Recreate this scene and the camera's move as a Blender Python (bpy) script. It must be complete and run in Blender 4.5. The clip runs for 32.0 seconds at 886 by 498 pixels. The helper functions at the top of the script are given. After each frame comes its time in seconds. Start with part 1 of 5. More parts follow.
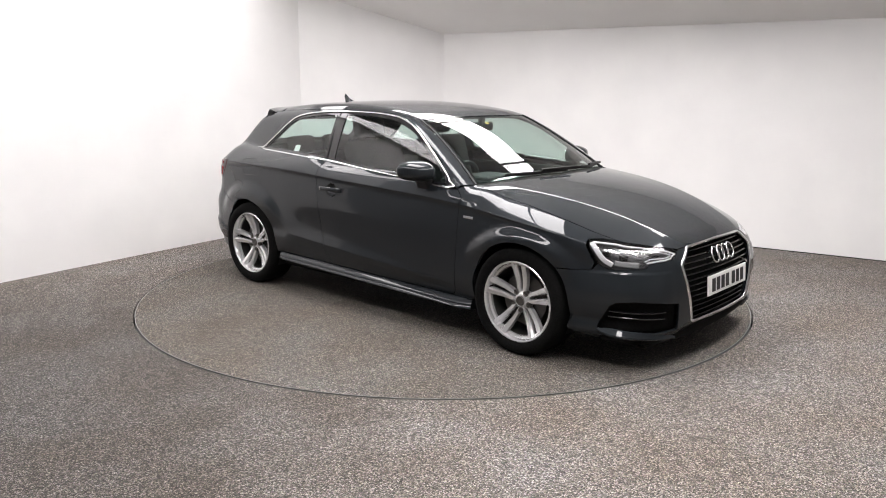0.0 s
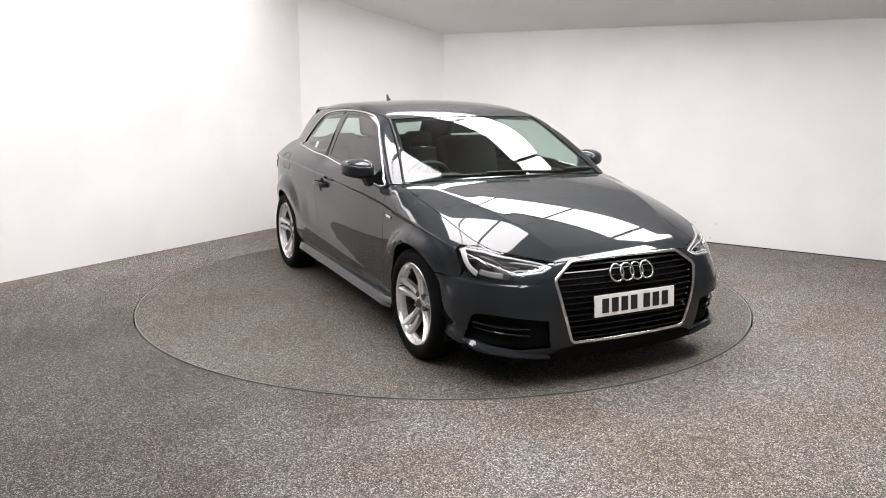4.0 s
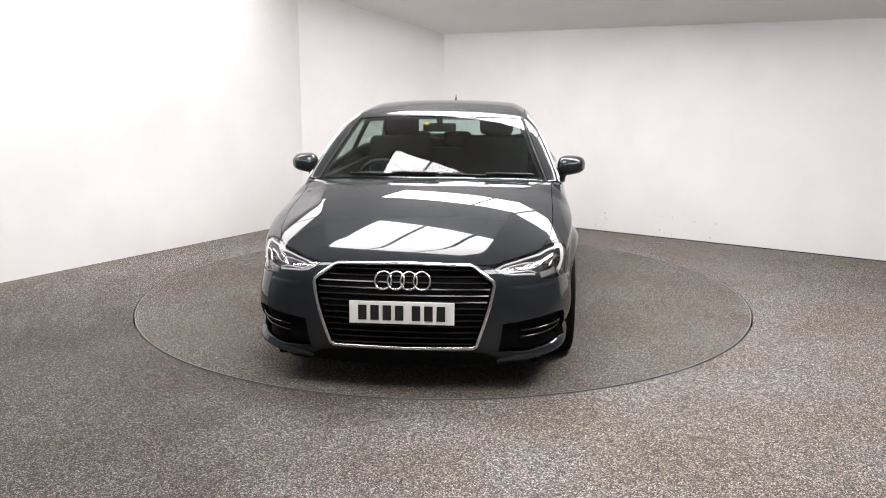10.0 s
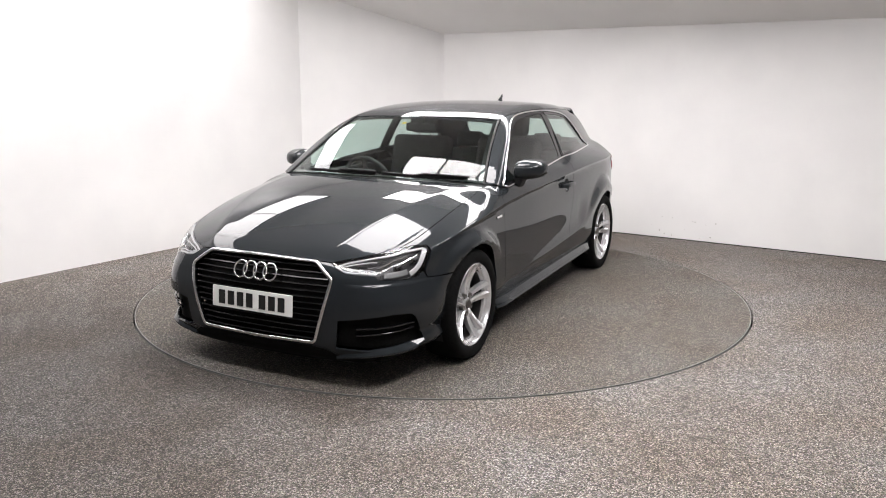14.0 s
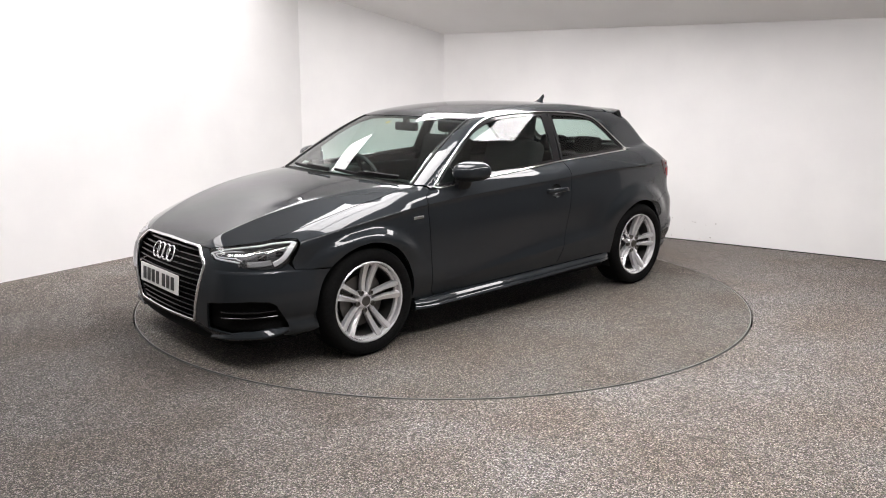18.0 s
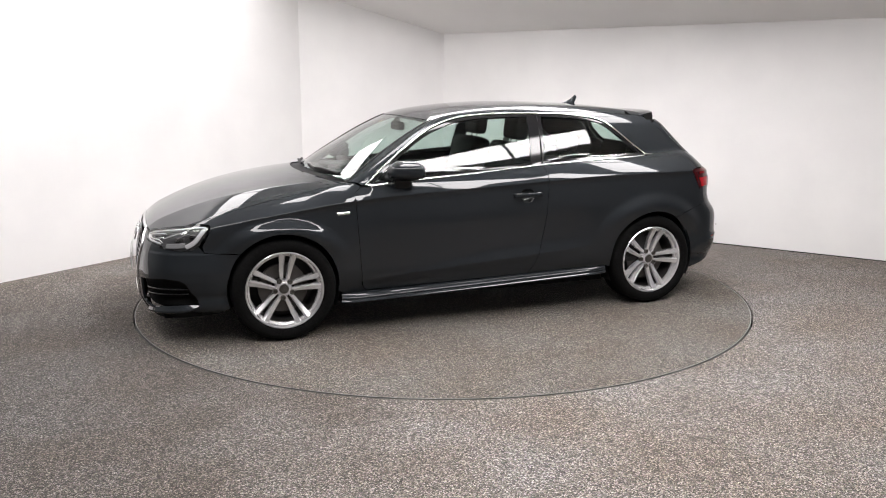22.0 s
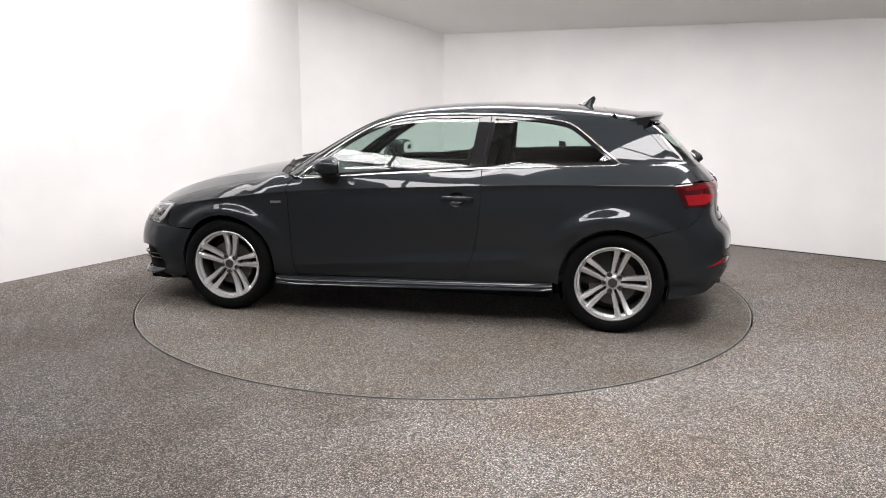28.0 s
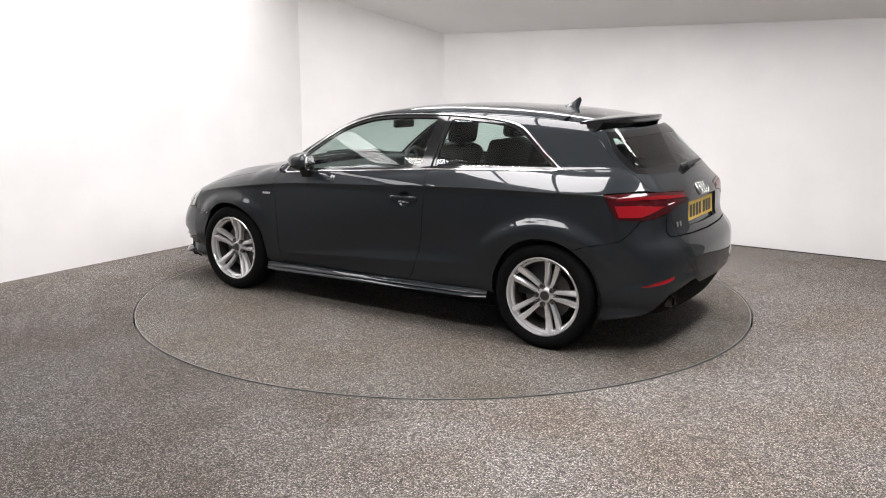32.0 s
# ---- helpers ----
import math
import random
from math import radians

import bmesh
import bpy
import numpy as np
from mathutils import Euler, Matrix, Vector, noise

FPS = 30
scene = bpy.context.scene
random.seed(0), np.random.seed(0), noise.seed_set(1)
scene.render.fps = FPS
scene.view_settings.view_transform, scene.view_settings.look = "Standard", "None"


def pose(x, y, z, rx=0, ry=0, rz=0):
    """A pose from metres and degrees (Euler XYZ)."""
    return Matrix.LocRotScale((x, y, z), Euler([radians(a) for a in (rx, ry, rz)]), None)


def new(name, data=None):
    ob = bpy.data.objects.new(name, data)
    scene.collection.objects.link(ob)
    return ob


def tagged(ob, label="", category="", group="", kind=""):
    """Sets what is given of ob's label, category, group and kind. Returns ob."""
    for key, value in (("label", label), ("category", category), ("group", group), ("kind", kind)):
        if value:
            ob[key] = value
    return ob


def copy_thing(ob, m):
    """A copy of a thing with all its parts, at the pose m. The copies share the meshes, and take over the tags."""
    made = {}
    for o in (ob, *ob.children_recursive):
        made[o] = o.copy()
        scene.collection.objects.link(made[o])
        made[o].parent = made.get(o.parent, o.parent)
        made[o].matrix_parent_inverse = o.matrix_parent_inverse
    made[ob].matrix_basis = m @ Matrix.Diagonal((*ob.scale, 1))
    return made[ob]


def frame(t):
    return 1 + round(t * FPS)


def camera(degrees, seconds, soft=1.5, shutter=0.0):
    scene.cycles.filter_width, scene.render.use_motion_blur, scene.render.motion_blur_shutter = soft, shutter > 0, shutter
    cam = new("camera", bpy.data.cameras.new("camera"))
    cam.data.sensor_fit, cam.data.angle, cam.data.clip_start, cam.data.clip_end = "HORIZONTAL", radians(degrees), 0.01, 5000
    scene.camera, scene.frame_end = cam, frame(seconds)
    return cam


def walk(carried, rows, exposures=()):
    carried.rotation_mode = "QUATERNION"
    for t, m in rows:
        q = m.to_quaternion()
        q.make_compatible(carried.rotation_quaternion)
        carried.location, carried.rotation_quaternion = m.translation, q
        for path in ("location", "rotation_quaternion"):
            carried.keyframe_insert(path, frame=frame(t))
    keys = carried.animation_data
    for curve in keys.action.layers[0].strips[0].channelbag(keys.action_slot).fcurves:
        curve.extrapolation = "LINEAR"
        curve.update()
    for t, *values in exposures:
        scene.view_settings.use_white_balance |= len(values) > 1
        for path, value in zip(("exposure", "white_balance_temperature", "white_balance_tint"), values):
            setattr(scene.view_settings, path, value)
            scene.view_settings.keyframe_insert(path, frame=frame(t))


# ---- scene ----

# ------------------------------------------------------------------ camera
cam = camera(57.36, 32.0, soft=1.0)
EYE = pose(0, -6.018, 1.543, 78.44, -0.12, 0.03)
walk(cam, [(0, EYE), (32, EYE)], exposures=[(0, 0.0), (32, 0.0)])

# ------------------------------------------------------------------ light
world = bpy.data.worlds.new("studio")
scene.world = world
world.use_nodes = True
world.node_tree.nodes["Background"].inputs[0].default_value = (1, 1, 1, 1)
world.node_tree.nodes["Background"].inputs[1].default_value = 0.03
PANEL_GLOW = 16.8      # strength of the ceiling light panels

# ------------------------------------------------------------------ materials


def mat(name, color=(0.5, 0.5, 0.5), rough=0.5, metal=0.0, **more):
    m = bpy.data.materials.new(name)
    m.use_nodes = True
    b = m.node_tree.nodes["Principled BSDF"]
    b.inputs["Base Color"].default_value = (*color, 1)
    b.inputs["Roughness"].default_value = rough
    b.inputs["Metallic"].default_value = metal
    for key, value in more.items():
        b.inputs[key.replace("_", " ")].default_value = value
    return m


def grain(m, scale, dark, light, bump=0.0, detail=4.0, second=None, distance=0.01):
    """Noise between two colours (and a second, wide one), with relief."""
    nt = m.node_tree
    b = nt.nodes["Principled BSDF"]
    co = nt.nodes.new("ShaderNodeTexCoord")
    n1 = nt.nodes.new("ShaderNodeTexNoise")
    n1.inputs["Scale"].default_value = scale
    n1.inputs["Detail"].default_value = detail
    nt.links.new(co.outputs["Object"], n1.inputs["Vector"])
    ramp = nt.nodes.new("ShaderNodeValToRGB")
    ramp.color_ramp.elements[0].position, ramp.color_ramp.elements[1].position = 0.35, 0.65
    ramp.color_ramp.elements[0].color, ramp.color_ramp.elements[1].color = (*dark, 1), (*light, 1)
    nt.links.new(n1.outputs["Fac"], ramp.inputs["Fac"])
    out = ramp.outputs["Color"]
    if second:
        n2 = nt.nodes.new("ShaderNodeTexNoise")
        n2.inputs["Scale"].default_value = second
        n2.inputs["Detail"].default_value = 3
        nt.links.new(co.outputs["Object"], n2.inputs["Vector"])
        r2 = nt.nodes.new("ShaderNodeMapRange")
        r2.inputs["To Min"].default_value, r2.inputs["To Max"].default_value = 0.8, 1.15
        nt.links.new(n2.outputs["Fac"], r2.inputs["Value"])
        mix = nt.nodes.new("ShaderNodeVectorMath")
        mix.operation = "SCALE"
        nt.links.new(out, mix.inputs[0])
        nt.links.new(r2.outputs["Result"], mix.inputs["Scale"])
        out = mix.outputs["Vector"]
    nt.links.new(out, b.inputs["Base Color"])
    if bump:
        bp = nt.nodes.new("ShaderNodeBump")
        bp.inputs["Strength"].default_value, bp.inputs["Distance"].default_value = bump, distance
        nt.links.new(n1.outputs["Fac"], bp.inputs["Height"])
        nt.links.new(bp.outputs["Normal"], b.inputs["Normal"])
    return m


def glow(name, color, strength):
    m = mat(name, color, 0.5)
    b = m.node_tree.nodes["Principled BSDF"]
    b.inputs["Emission Color"].default_value = (*color, 1)
    b.inputs["Emission Strength"].default_value = strength
    return m


def glass(name, color, alpha):
    """Thin pane: tinted see-through with a mirror-like coat."""
    m = bpy.data.materials.new(name)
    m.use_nodes = True
    nt = m.node_tree
    nt.nodes.clear()
    out = nt.nodes.new("ShaderNodeOutputMaterial")
    clear = nt.nodes.new("ShaderNodeBsdfTransparent")
    clear.inputs["Color"].default_value = (*[c * alpha for c in color], 1)
    shine = nt.nodes.new("ShaderNodeBsdfGlossy")
    shine.inputs["Roughness"].default_value = 0.0
    shine.inputs["Color"].default_value = (1, 1, 1, 1)
    face = nt.nodes.new("ShaderNodeLayerWeight")
    face.inputs["Blend"].default_value = 0.5
    power = nt.nodes.new("ShaderNodeMath")
    power.operation, power.inputs[1].default_value = "POWER", 5.0
    nt.links.new(face.outputs["Facing"], power.inputs[0])
    fres = nt.nodes.new("ShaderNodeMath")
    fres.operation, fres.inputs[1].default_value, fres.inputs[2].default_value = "MULTIPLY_ADD", 0.95, 0.05
    nt.links.new(power.outputs[0], fres.inputs[0])
    mix = nt.nodes.new("ShaderNodeMixShader")
    nt.links.new(fres.outputs[0], mix.inputs["Fac"])
    nt.links.new(clear.outputs[0], mix.inputs[1])
    nt.links.new(shine.outputs[0], mix.inputs[2])
    nt.links.new(mix.outputs[0], out.inputs["Surface"])
    return m


def carpet(name, tone, contrast=1.0, dark_patch=None):
    """Speckled loop carpet: single light and dark tufts of about six millimetres, soft blotches and wear."""
    m = mat(name, (0.2, 0.18, 0.165), 0.95, 0.0, Sheen_Weight=0.0)
    nt = m.node_tree
    b = nt.nodes["Principled BSDF"]
    co = nt.nodes.new("ShaderNodeTexCoord")
    cell = nt.nodes.new("ShaderNodeTexVoronoi")
    cell.inputs["Scale"].default_value = 180
    fine = nt.nodes.new("ShaderNodeTexVoronoi")
    fine.inputs["Scale"].default_value = 350
    n2 = nt.nodes.new("ShaderNodeTexNoise")
    n2.inputs["Scale"].default_value, n2.inputs["Detail"].default_value = 1.3, 5
    n3 = nt.nodes.new("ShaderNodeTexNoise")
    n3.inputs["Scale"].default_value, n3.inputs["Detail"].default_value = 14, 4
    for n in (cell, fine, n2, n3):
        nt.links.new(co.outputs["Object"], n.inputs["Vector"])
    one, two = nt.nodes.new("ShaderNodeSeparateColor"), nt.nodes.new("ShaderNodeSeparateColor")
    nt.links.new(cell.outputs["Color"], one.inputs["Color"])
    nt.links.new(fine.outputs["Color"], two.inputs["Color"])
    tuft = nt.nodes.new("ShaderNodeMath")
    tuft.operation = "MULTIPLY_ADD"
    nt.links.new(one.outputs["Red"], tuft.inputs[0])
    tuft.inputs[1].default_value = 0.62
    half = nt.nodes.new("ShaderNodeMath")
    half.operation = "MULTIPLY"
    nt.links.new(two.outputs["Red"], half.inputs[0])
    half.inputs[1].default_value = 0.38
    nt.links.new(half.outputs[0], tuft.inputs[2])
    ramp = nt.nodes.new("ShaderNodeValToRGB")
    e = ramp.color_ramp.elements
    e[0].position, e[1].position = 0.10, 0.90
    mean = Vector((0.150, 0.131, 0.118))
    e[0].color = (*mean.lerp(Vector((0.020, 0.016, 0.013)), contrast), 1)
    e[1].color = (*mean.lerp(Vector((0.62, 0.60, 0.57)), contrast), 1)
    for at, c in ((0.42, (0.095, 0.081, 0.072)), (0.66, (0.20, 0.177, 0.162))):
        e.new(at).color = (*mean.lerp(Vector(c), contrast), 1)
    nt.links.new(tuft.outputs[0], ramp.inputs["Fac"])
    # a faint hue of its own for every tuft
    hue = nt.nodes.new("ShaderNodeMixRGB")
    hue.blend_type = "SOFT_LIGHT"
    hue.inputs["Fac"].default_value = 0.15
    nt.links.new(ramp.outputs["Color"], hue.inputs["Color1"])
    nt.links.new(cell.outputs["Color"], hue.inputs["Color2"])
    # scattered single flecks, some dark and some pale
    fleck = nt.nodes.new("ShaderNodeTexVoronoi")
    fleck.inputs["Scale"].default_value = 74
    nt.links.new(co.outputs["Object"], fleck.inputs["Vector"])
    three = nt.nodes.new("ShaderNodeSeparateColor")
    nt.links.new(fleck.outputs["Color"], three.inputs["Color"])
    near = nt.nodes.new("ShaderNodeMapRange")
    near.inputs["From Min"].default_value, near.inputs["From Max"].default_value = 0.42, 0.22
    nt.links.new(fleck.outputs["Distance"], near.inputs["Value"])
    pick = nt.nodes.new("ShaderNodeValToRGB")
    pick.color_ramp.interpolation = "CONSTANT"
    pe = pick.color_ramp.elements
    pe[0].position, pe[0].color = 0.0, (0.40, 0.40, 0.40, 1)
    pe[1].position, pe[1].color = 0.20, (1, 1, 1, 1)
    pe.new(0.80).color = (1.0, 1.0, 1.0, 1)
    pe.new(0.81).color = (1.65, 1.65, 1.65, 1)
    nt.links.new(three.outputs["Green"], pick.inputs["Fac"])
    spot = nt.nodes.new("ShaderNodeMixRGB")
    spot.inputs["Color1"].default_value = (1, 1, 1, 1)
    nt.links.new(near.outputs["Result"], spot.inputs["Fac"])
    nt.links.new(pick.outputs["Color"], spot.inputs["Color2"])
    flecked = nt.nodes.new("ShaderNodeVectorMath")
    flecked.operation = "MULTIPLY"
    nt.links.new(hue.outputs["Color"], flecked.inputs[0])
    nt.links.new(spot.outputs["Color"], flecked.inputs[1])
    both = nt.nodes.new("ShaderNodeMath")
    both.operation = "MULTIPLY_ADD"
    nt.links.new(n3.outputs["Fac"], both.inputs[0])
    both.inputs[1].default_value = 0.4
    nt.links.new(n2.outputs["Fac"], both.inputs[2])
    wide = nt.nodes.new("ShaderNodeMapRange")
    wide.inputs["From Min"].default_value, wide.inputs["From Max"].default_value = 0.48, 0.92
    wide.inputs["To Min"].default_value, wide.inputs["To Max"].default_value = 0.80, 1.14
    nt.links.new(both.outputs[0], wide.inputs["Value"])
    soil = nt.nodes.new("ShaderNodeMapRange")
    soil.inputs["From Min"].default_value, soil.inputs["From Max"].default_value = 0.35, 0.65
    nt.links.new(n2.outputs["Fac"], soil.inputs["Value"])
    brown = nt.nodes.new("ShaderNodeMixRGB")
    brown.inputs["Color1"].default_value = (1.03, 0.96, 0.885, 1)
    brown.inputs["Color2"].default_value = (0.98, 1.0, 1.02, 1)
    nt.links.new(soil.outputs["Result"], brown.inputs["Fac"])
    tint = nt.nodes.new("ShaderNodeVectorMath")
    tint.operation = "MULTIPLY"
    tint.inputs[1].default_value = tone
    nt.links.new(flecked.outputs["Vector"], tint.inputs[0])
    worn = nt.nodes.new("ShaderNodeVectorMath")
    worn.operation = "MULTIPLY"
    nt.links.new(tint.outputs["Vector"], worn.inputs[0])
    nt.links.new(brown.outputs["Color"], worn.inputs[1])
    if dark_patch:
        # one large darker patch with an uneven edge, fading out over about two metres
        far = nt.nodes.new("ShaderNodeVectorMath")
        far.operation = "DISTANCE"
        far.inputs[1].default_value = (dark_patch[0], dark_patch[1], 0)
        nt.links.new(co.outputs["Object"], far.inputs[0])
        edge = nt.nodes.new("ShaderNodeMath")
        edge.operation = "MULTIPLY_ADD"
        edge.inputs[1].default_value = 2.2
        nt.links.new(n2.outputs["Fac"], edge.inputs[0])
        nt.links.new(far.outputs["Value"], edge.inputs[2])
        patch_tone = nt.nodes.new("ShaderNodeMapRange")
        patch_tone.interpolation_type = "SMOOTHSTEP"
        patch_tone.inputs["From Min"].default_value, patch_tone.inputs["From Max"].default_value = dark_patch[2] + 0.2, dark_patch[2] + 2.4
        patch_tone.inputs["To Min"].default_value, patch_tone.inputs["To Max"].default_value = 0.50, 1.0
        nt.links.new(edge.outputs[0], patch_tone.inputs["Value"])
        both_tones = nt.nodes.new("ShaderNodeMath")
        both_tones.operation = "MULTIPLY"
        nt.links.new(wide.outputs["Result"], both_tones.inputs[0])
        nt.links.new(patch_tone.outputs["Result"], both_tones.inputs[1])
        wide = both_tones
    mix = nt.nodes.new("ShaderNodeVectorMath")
    mix.operation = "SCALE"
    nt.links.new(worn.outputs["Vector"], mix.inputs[0])
    nt.links.new(wide.outputs[0], mix.inputs["Scale"])
    nt.links.new(mix.outputs["Vector"], b.inputs["Base Color"])
    bp = nt.nodes.new("ShaderNodeBump")
    bp.inputs["Strength"].default_value, bp.inputs["Distance"].default_value = 0.5, 0.005
    nt.links.new(tuft.outputs[0], bp.inputs["Height"])
    nt.links.new(bp.outputs["Normal"], b.inputs["Normal"])
    return m


M_PAINT = mat("grey_metallic_paint", (0.0180, 0.0212, 0.0243), 0.45, 0.36, Specular_IOR_Level=0.0, Coat_Weight=1.0, Coat_Roughness=0.012, Coat_IOR=1.43)
M_BLACK = mat("black_plastic", (0.008, 0.008, 0.0085), 0.5, Specular_IOR_Level=0.25)
M_GLOSSBLACK = mat("gloss_black", (0.008, 0.008, 0.009), 0.08)
M_SLAT = mat("gloss_black_slat", (0.004, 0.004, 0.0045), 0.16, Specular_IOR_Level=0.35)
M_CHROME = mat("chrome", (0.78, 0.78, 0.78), 0.09, 1.0)
M_ALLOY = grain(mat("alloy_silver", (0.76, 0.76, 0.77), 0.21, 0.68, Coat_Weight=0.6, Coat_Roughness=0.04), 60, (0.72, 0.72, 0.73), (0.80, 0.80, 0.81))
M_BARREL = mat("dark_barrel", (0.030, 0.029, 0.028), 0.55, 0.3)
M_STEEL = mat("brake_steel", (0.09, 0.085, 0.08), 0.5, 0.8)
M_RUBBER = grain(mat("tyre_rubber", (0.004, 0.004, 0.004), 0.8, Specular_IOR_Level=0.10), 90, (0.0025, 0.0025, 0.0025), (0.0055, 0.0055, 0.0055), 0.06)
M_GLASS = glass("window_glass", (0.87, 1.0, 0.955), 0.83)
M_LENS = glass("lamp_lens", (1, 1, 1), 0.93)
M_SEAT = grain(mat("dark_cloth", (0.02, 0.02, 0.022), 0.85), 300, (0.0035, 0.0035, 0.004), (0.0065, 0.0065, 0.007), 0.04)
M_TRIM = grain(mat("dark_trim", (0.02, 0.02, 0.02), 0.6), 200, (0.0045, 0.0045, 0.005), (0.0075, 0.0075, 0.008), 0.15)
M_RED = mat("red_lens", (0.30, 0.006, 0.011), 0.10, 0.0)
M_MIDRED = mat("smoked_red_lens", (0.15, 0.003, 0.006), 0.10, 0.0)
M_DARKRED = mat("dark_red_lens", (0.050, 0.002, 0.004), 0.10, 0.0)
M_WHITEPLATE = mat("white_plate", (0.78, 0.78, 0.76), 0.35)
M_YELLOWPLATE = mat("yellow_plate", (0.75, 0.50, 0.03), 0.35)
M_INK = mat("plate_ink", (0.01, 0.01, 0.01), 0.4)
M_WHITE = mat("white_enamel", (0.8, 0.8, 0.8), 0.3)
M_REFLECTOR = mat("lamp_reflector", (0.75, 0.76, 0.78), 0.12, 1.0)
M_DRL = mat("lamp_guide", (0.62, 0.63, 0.65), 0.30)
M_INDICATOR = mat("grey_lamp_lens", (0.24, 0.245, 0.25), 0.25)
# grey for the added, unseen walls, so the car mirrors a darker room
M_UNSEEN_WALL = grain(mat("unseen_wall_grey", (0.27, 0.27, 0.275), 0.7), 2.0, (0.25, 0.25, 0.255), (0.29, 0.29, 0.295), 0.02)
M_WALL = grain(mat("white_wall_paint", (0.82, 0.81, 0.80), 0.6), 2.0, (0.80, 0.79, 0.785), (0.84, 0.83, 0.82), 0.02, second=0.4)
M_CEIL = grain(mat("ceiling_paint", (0.89, 0.88, 0.87), 0.7), 1.5, (0.87, 0.86, 0.85), (0.90, 0.89, 0.88), 0.02)
M_CARPET = carpet("speckled_carpet", (0.85, 0.872, 0.87), 0.9, (-2.5, -2.3, 1.9))
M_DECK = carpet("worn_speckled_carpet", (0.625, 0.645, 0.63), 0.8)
M_SCUFF = mat("wall_scuff", (0.55, 0.53, 0.51), 0.8)
M_BOWL = mat("lamp_bowl", (0.045, 0.046, 0.048), 0.3, 0.4)
M_RIM = mat("steel_edge", (0.26, 0.265, 0.255), 0.45, 0.4)
M_PANEL = glow("light_panel", (1.0, 0.965, 0.970), PANEL_GLOW)
M_PANEL_SIDE = glow("light_panel_dim", (1.0, 0.965, 0.970), PANEL_GLOW * 0.45)
M_PANEL_RIGHT = glow("light_panel_bright", (1.0, 0.965, 0.970), PANEL_GLOW * 1.3)
M_FRAME = mat("panel_frame", (0.05, 0.05, 0.05), 0.5)

# ------------------------------------------------------------------ mesh helpers


def finish(name, me, material, parent=None, label=""):
    ob = new(name, me)
    if material:
        me.materials.append(material)
    if parent:
        ob.parent = parent
    if label:
        tagged(ob, label)
    return ob


def part(name, bm, material, parent=None, label="", smooth=False, angle=None):
    me = bpy.data.meshes.new(name)
    bmesh.ops.recalc_face_normals(bm, faces=bm.faces)
    bm.to_mesh(me)
    bm.free()
    if smooth:
        me.shade_smooth()
        if angle:
            me.set_sharp_from_angle(angle=radians(angle))
    return finish(name, me, material, parent, label)


def box_bm(x0, y0, z0, x1, y1, z1, bevel=0.0, seg=2):
    bm = bmesh.new()
    bmesh.ops.create_cube(bm, size=1)
    for v in bm.verts:
        v.co = Vector(((x0 + x1) / 2 + v.co.x * (x1 - x0), (y0 + y1) / 2 + v.co.y * (y1 - y0), (z0 + z1) / 2 + v.co.z * (z1 - z0)))
    if bevel:
        bmesh.ops.bevel(bm, geom=bm.edges[:], offset=bevel, segments=seg, profile=0.6, affect="EDGES")
    return bm


def moved(bm, m):
    bmesh.ops.transform(bm, matrix=m, verts=bm.verts[:])
    return bm


def joined(*bms):
    out = bmesh.new()
    for b in bms:
        me = bpy.data.meshes.new("tmp")
        b.to_mesh(me)
        out.from_mesh(me)
        b.free()
        bpy.data.meshes.remove(me)
    return out


def prism_bm(outline, z0, z1, bevel=0.0):
    """A plan outline (x, y) pulled up from z0 to z1."""
    bm = bmesh.new()
    f = bm.faces.new([bm.verts.new((x, y, z0)) for x, y in outline])
    up = bmesh.ops.extrude_face_region(bm, geom=[f])
    bmesh.ops.translate(bm, vec=(0, 0, z1 - z0), verts=[g for g in up["geom"] if isinstance(g, bmesh.types.BMVert)])
    if bevel:
        bmesh.ops.bevel(bm, geom=bm.edges[:], offset=bevel, segments=2, profile=0.6, affect="EDGES")
    return bm


def lathe_bm(profile, n=64, axis="y"):
    """Turn (radius, along) points round an axis."""
    bm = bmesh.new()
    rings = []
    for r, a in profile:
        ring = []
        for i in range(n):
            w = 2 * math.pi * i / n
            c, s = r * math.cos(w), r * math.sin(w)
            ring.append(bm.verts.new((c, a, s) if axis == "y" else (c, s, a)))
        rings.append(ring)
    for p, q in zip(rings, rings[1:]):
        for i in range(n):
            bm.faces.new((p[i], p[(i + 1) % n], q[(i + 1) % n], q[i]))
    return bm


def sweep_bm(path, width, thick, normals, closed=False, taper=None):
    """A rounded bar along a path of points: width across the surface, thick along its normals."""
    P = [Vector(p) for p in path]
    n = len(P)
    bm = bmesh.new()
    rings = []
    prof = [(-0.5, 0.0), (-0.46, 0.7), (-0.3, 1.0), (0.3, 1.0), (0.46, 0.7), (0.5, 0.0), (0.4, -0.6), (-0.4, -0.6)]
    for i in range(n):
        a, b = (P[i - 1], P[(i + 1) % n]) if closed else (P[max(i - 1, 0)], P[min(i + 1, n - 1)])
        t = (b - a).normalized()
        nn = Vector(normals[i]).normalized()
        side = t.cross(nn).normalized()
        w = width * (taper[i] if taper else 1)
        rings.append([bm.verts.new(P[i] + side * (w * u) + nn * (thick * v)) for u, v in prof])
    k = len(prof)
    for i in range(n if closed else n - 1):
        p, q = rings[i], rings[(i + 1) % n]
        for j in range(k):
            bm.faces.new((p[j], p[(j + 1) % k], q[(j + 1) % k], q[j]))
    if not closed:
        bm.faces.new(rings[0][::-1])
        bm.faces.new(rings[-1])
    return bm


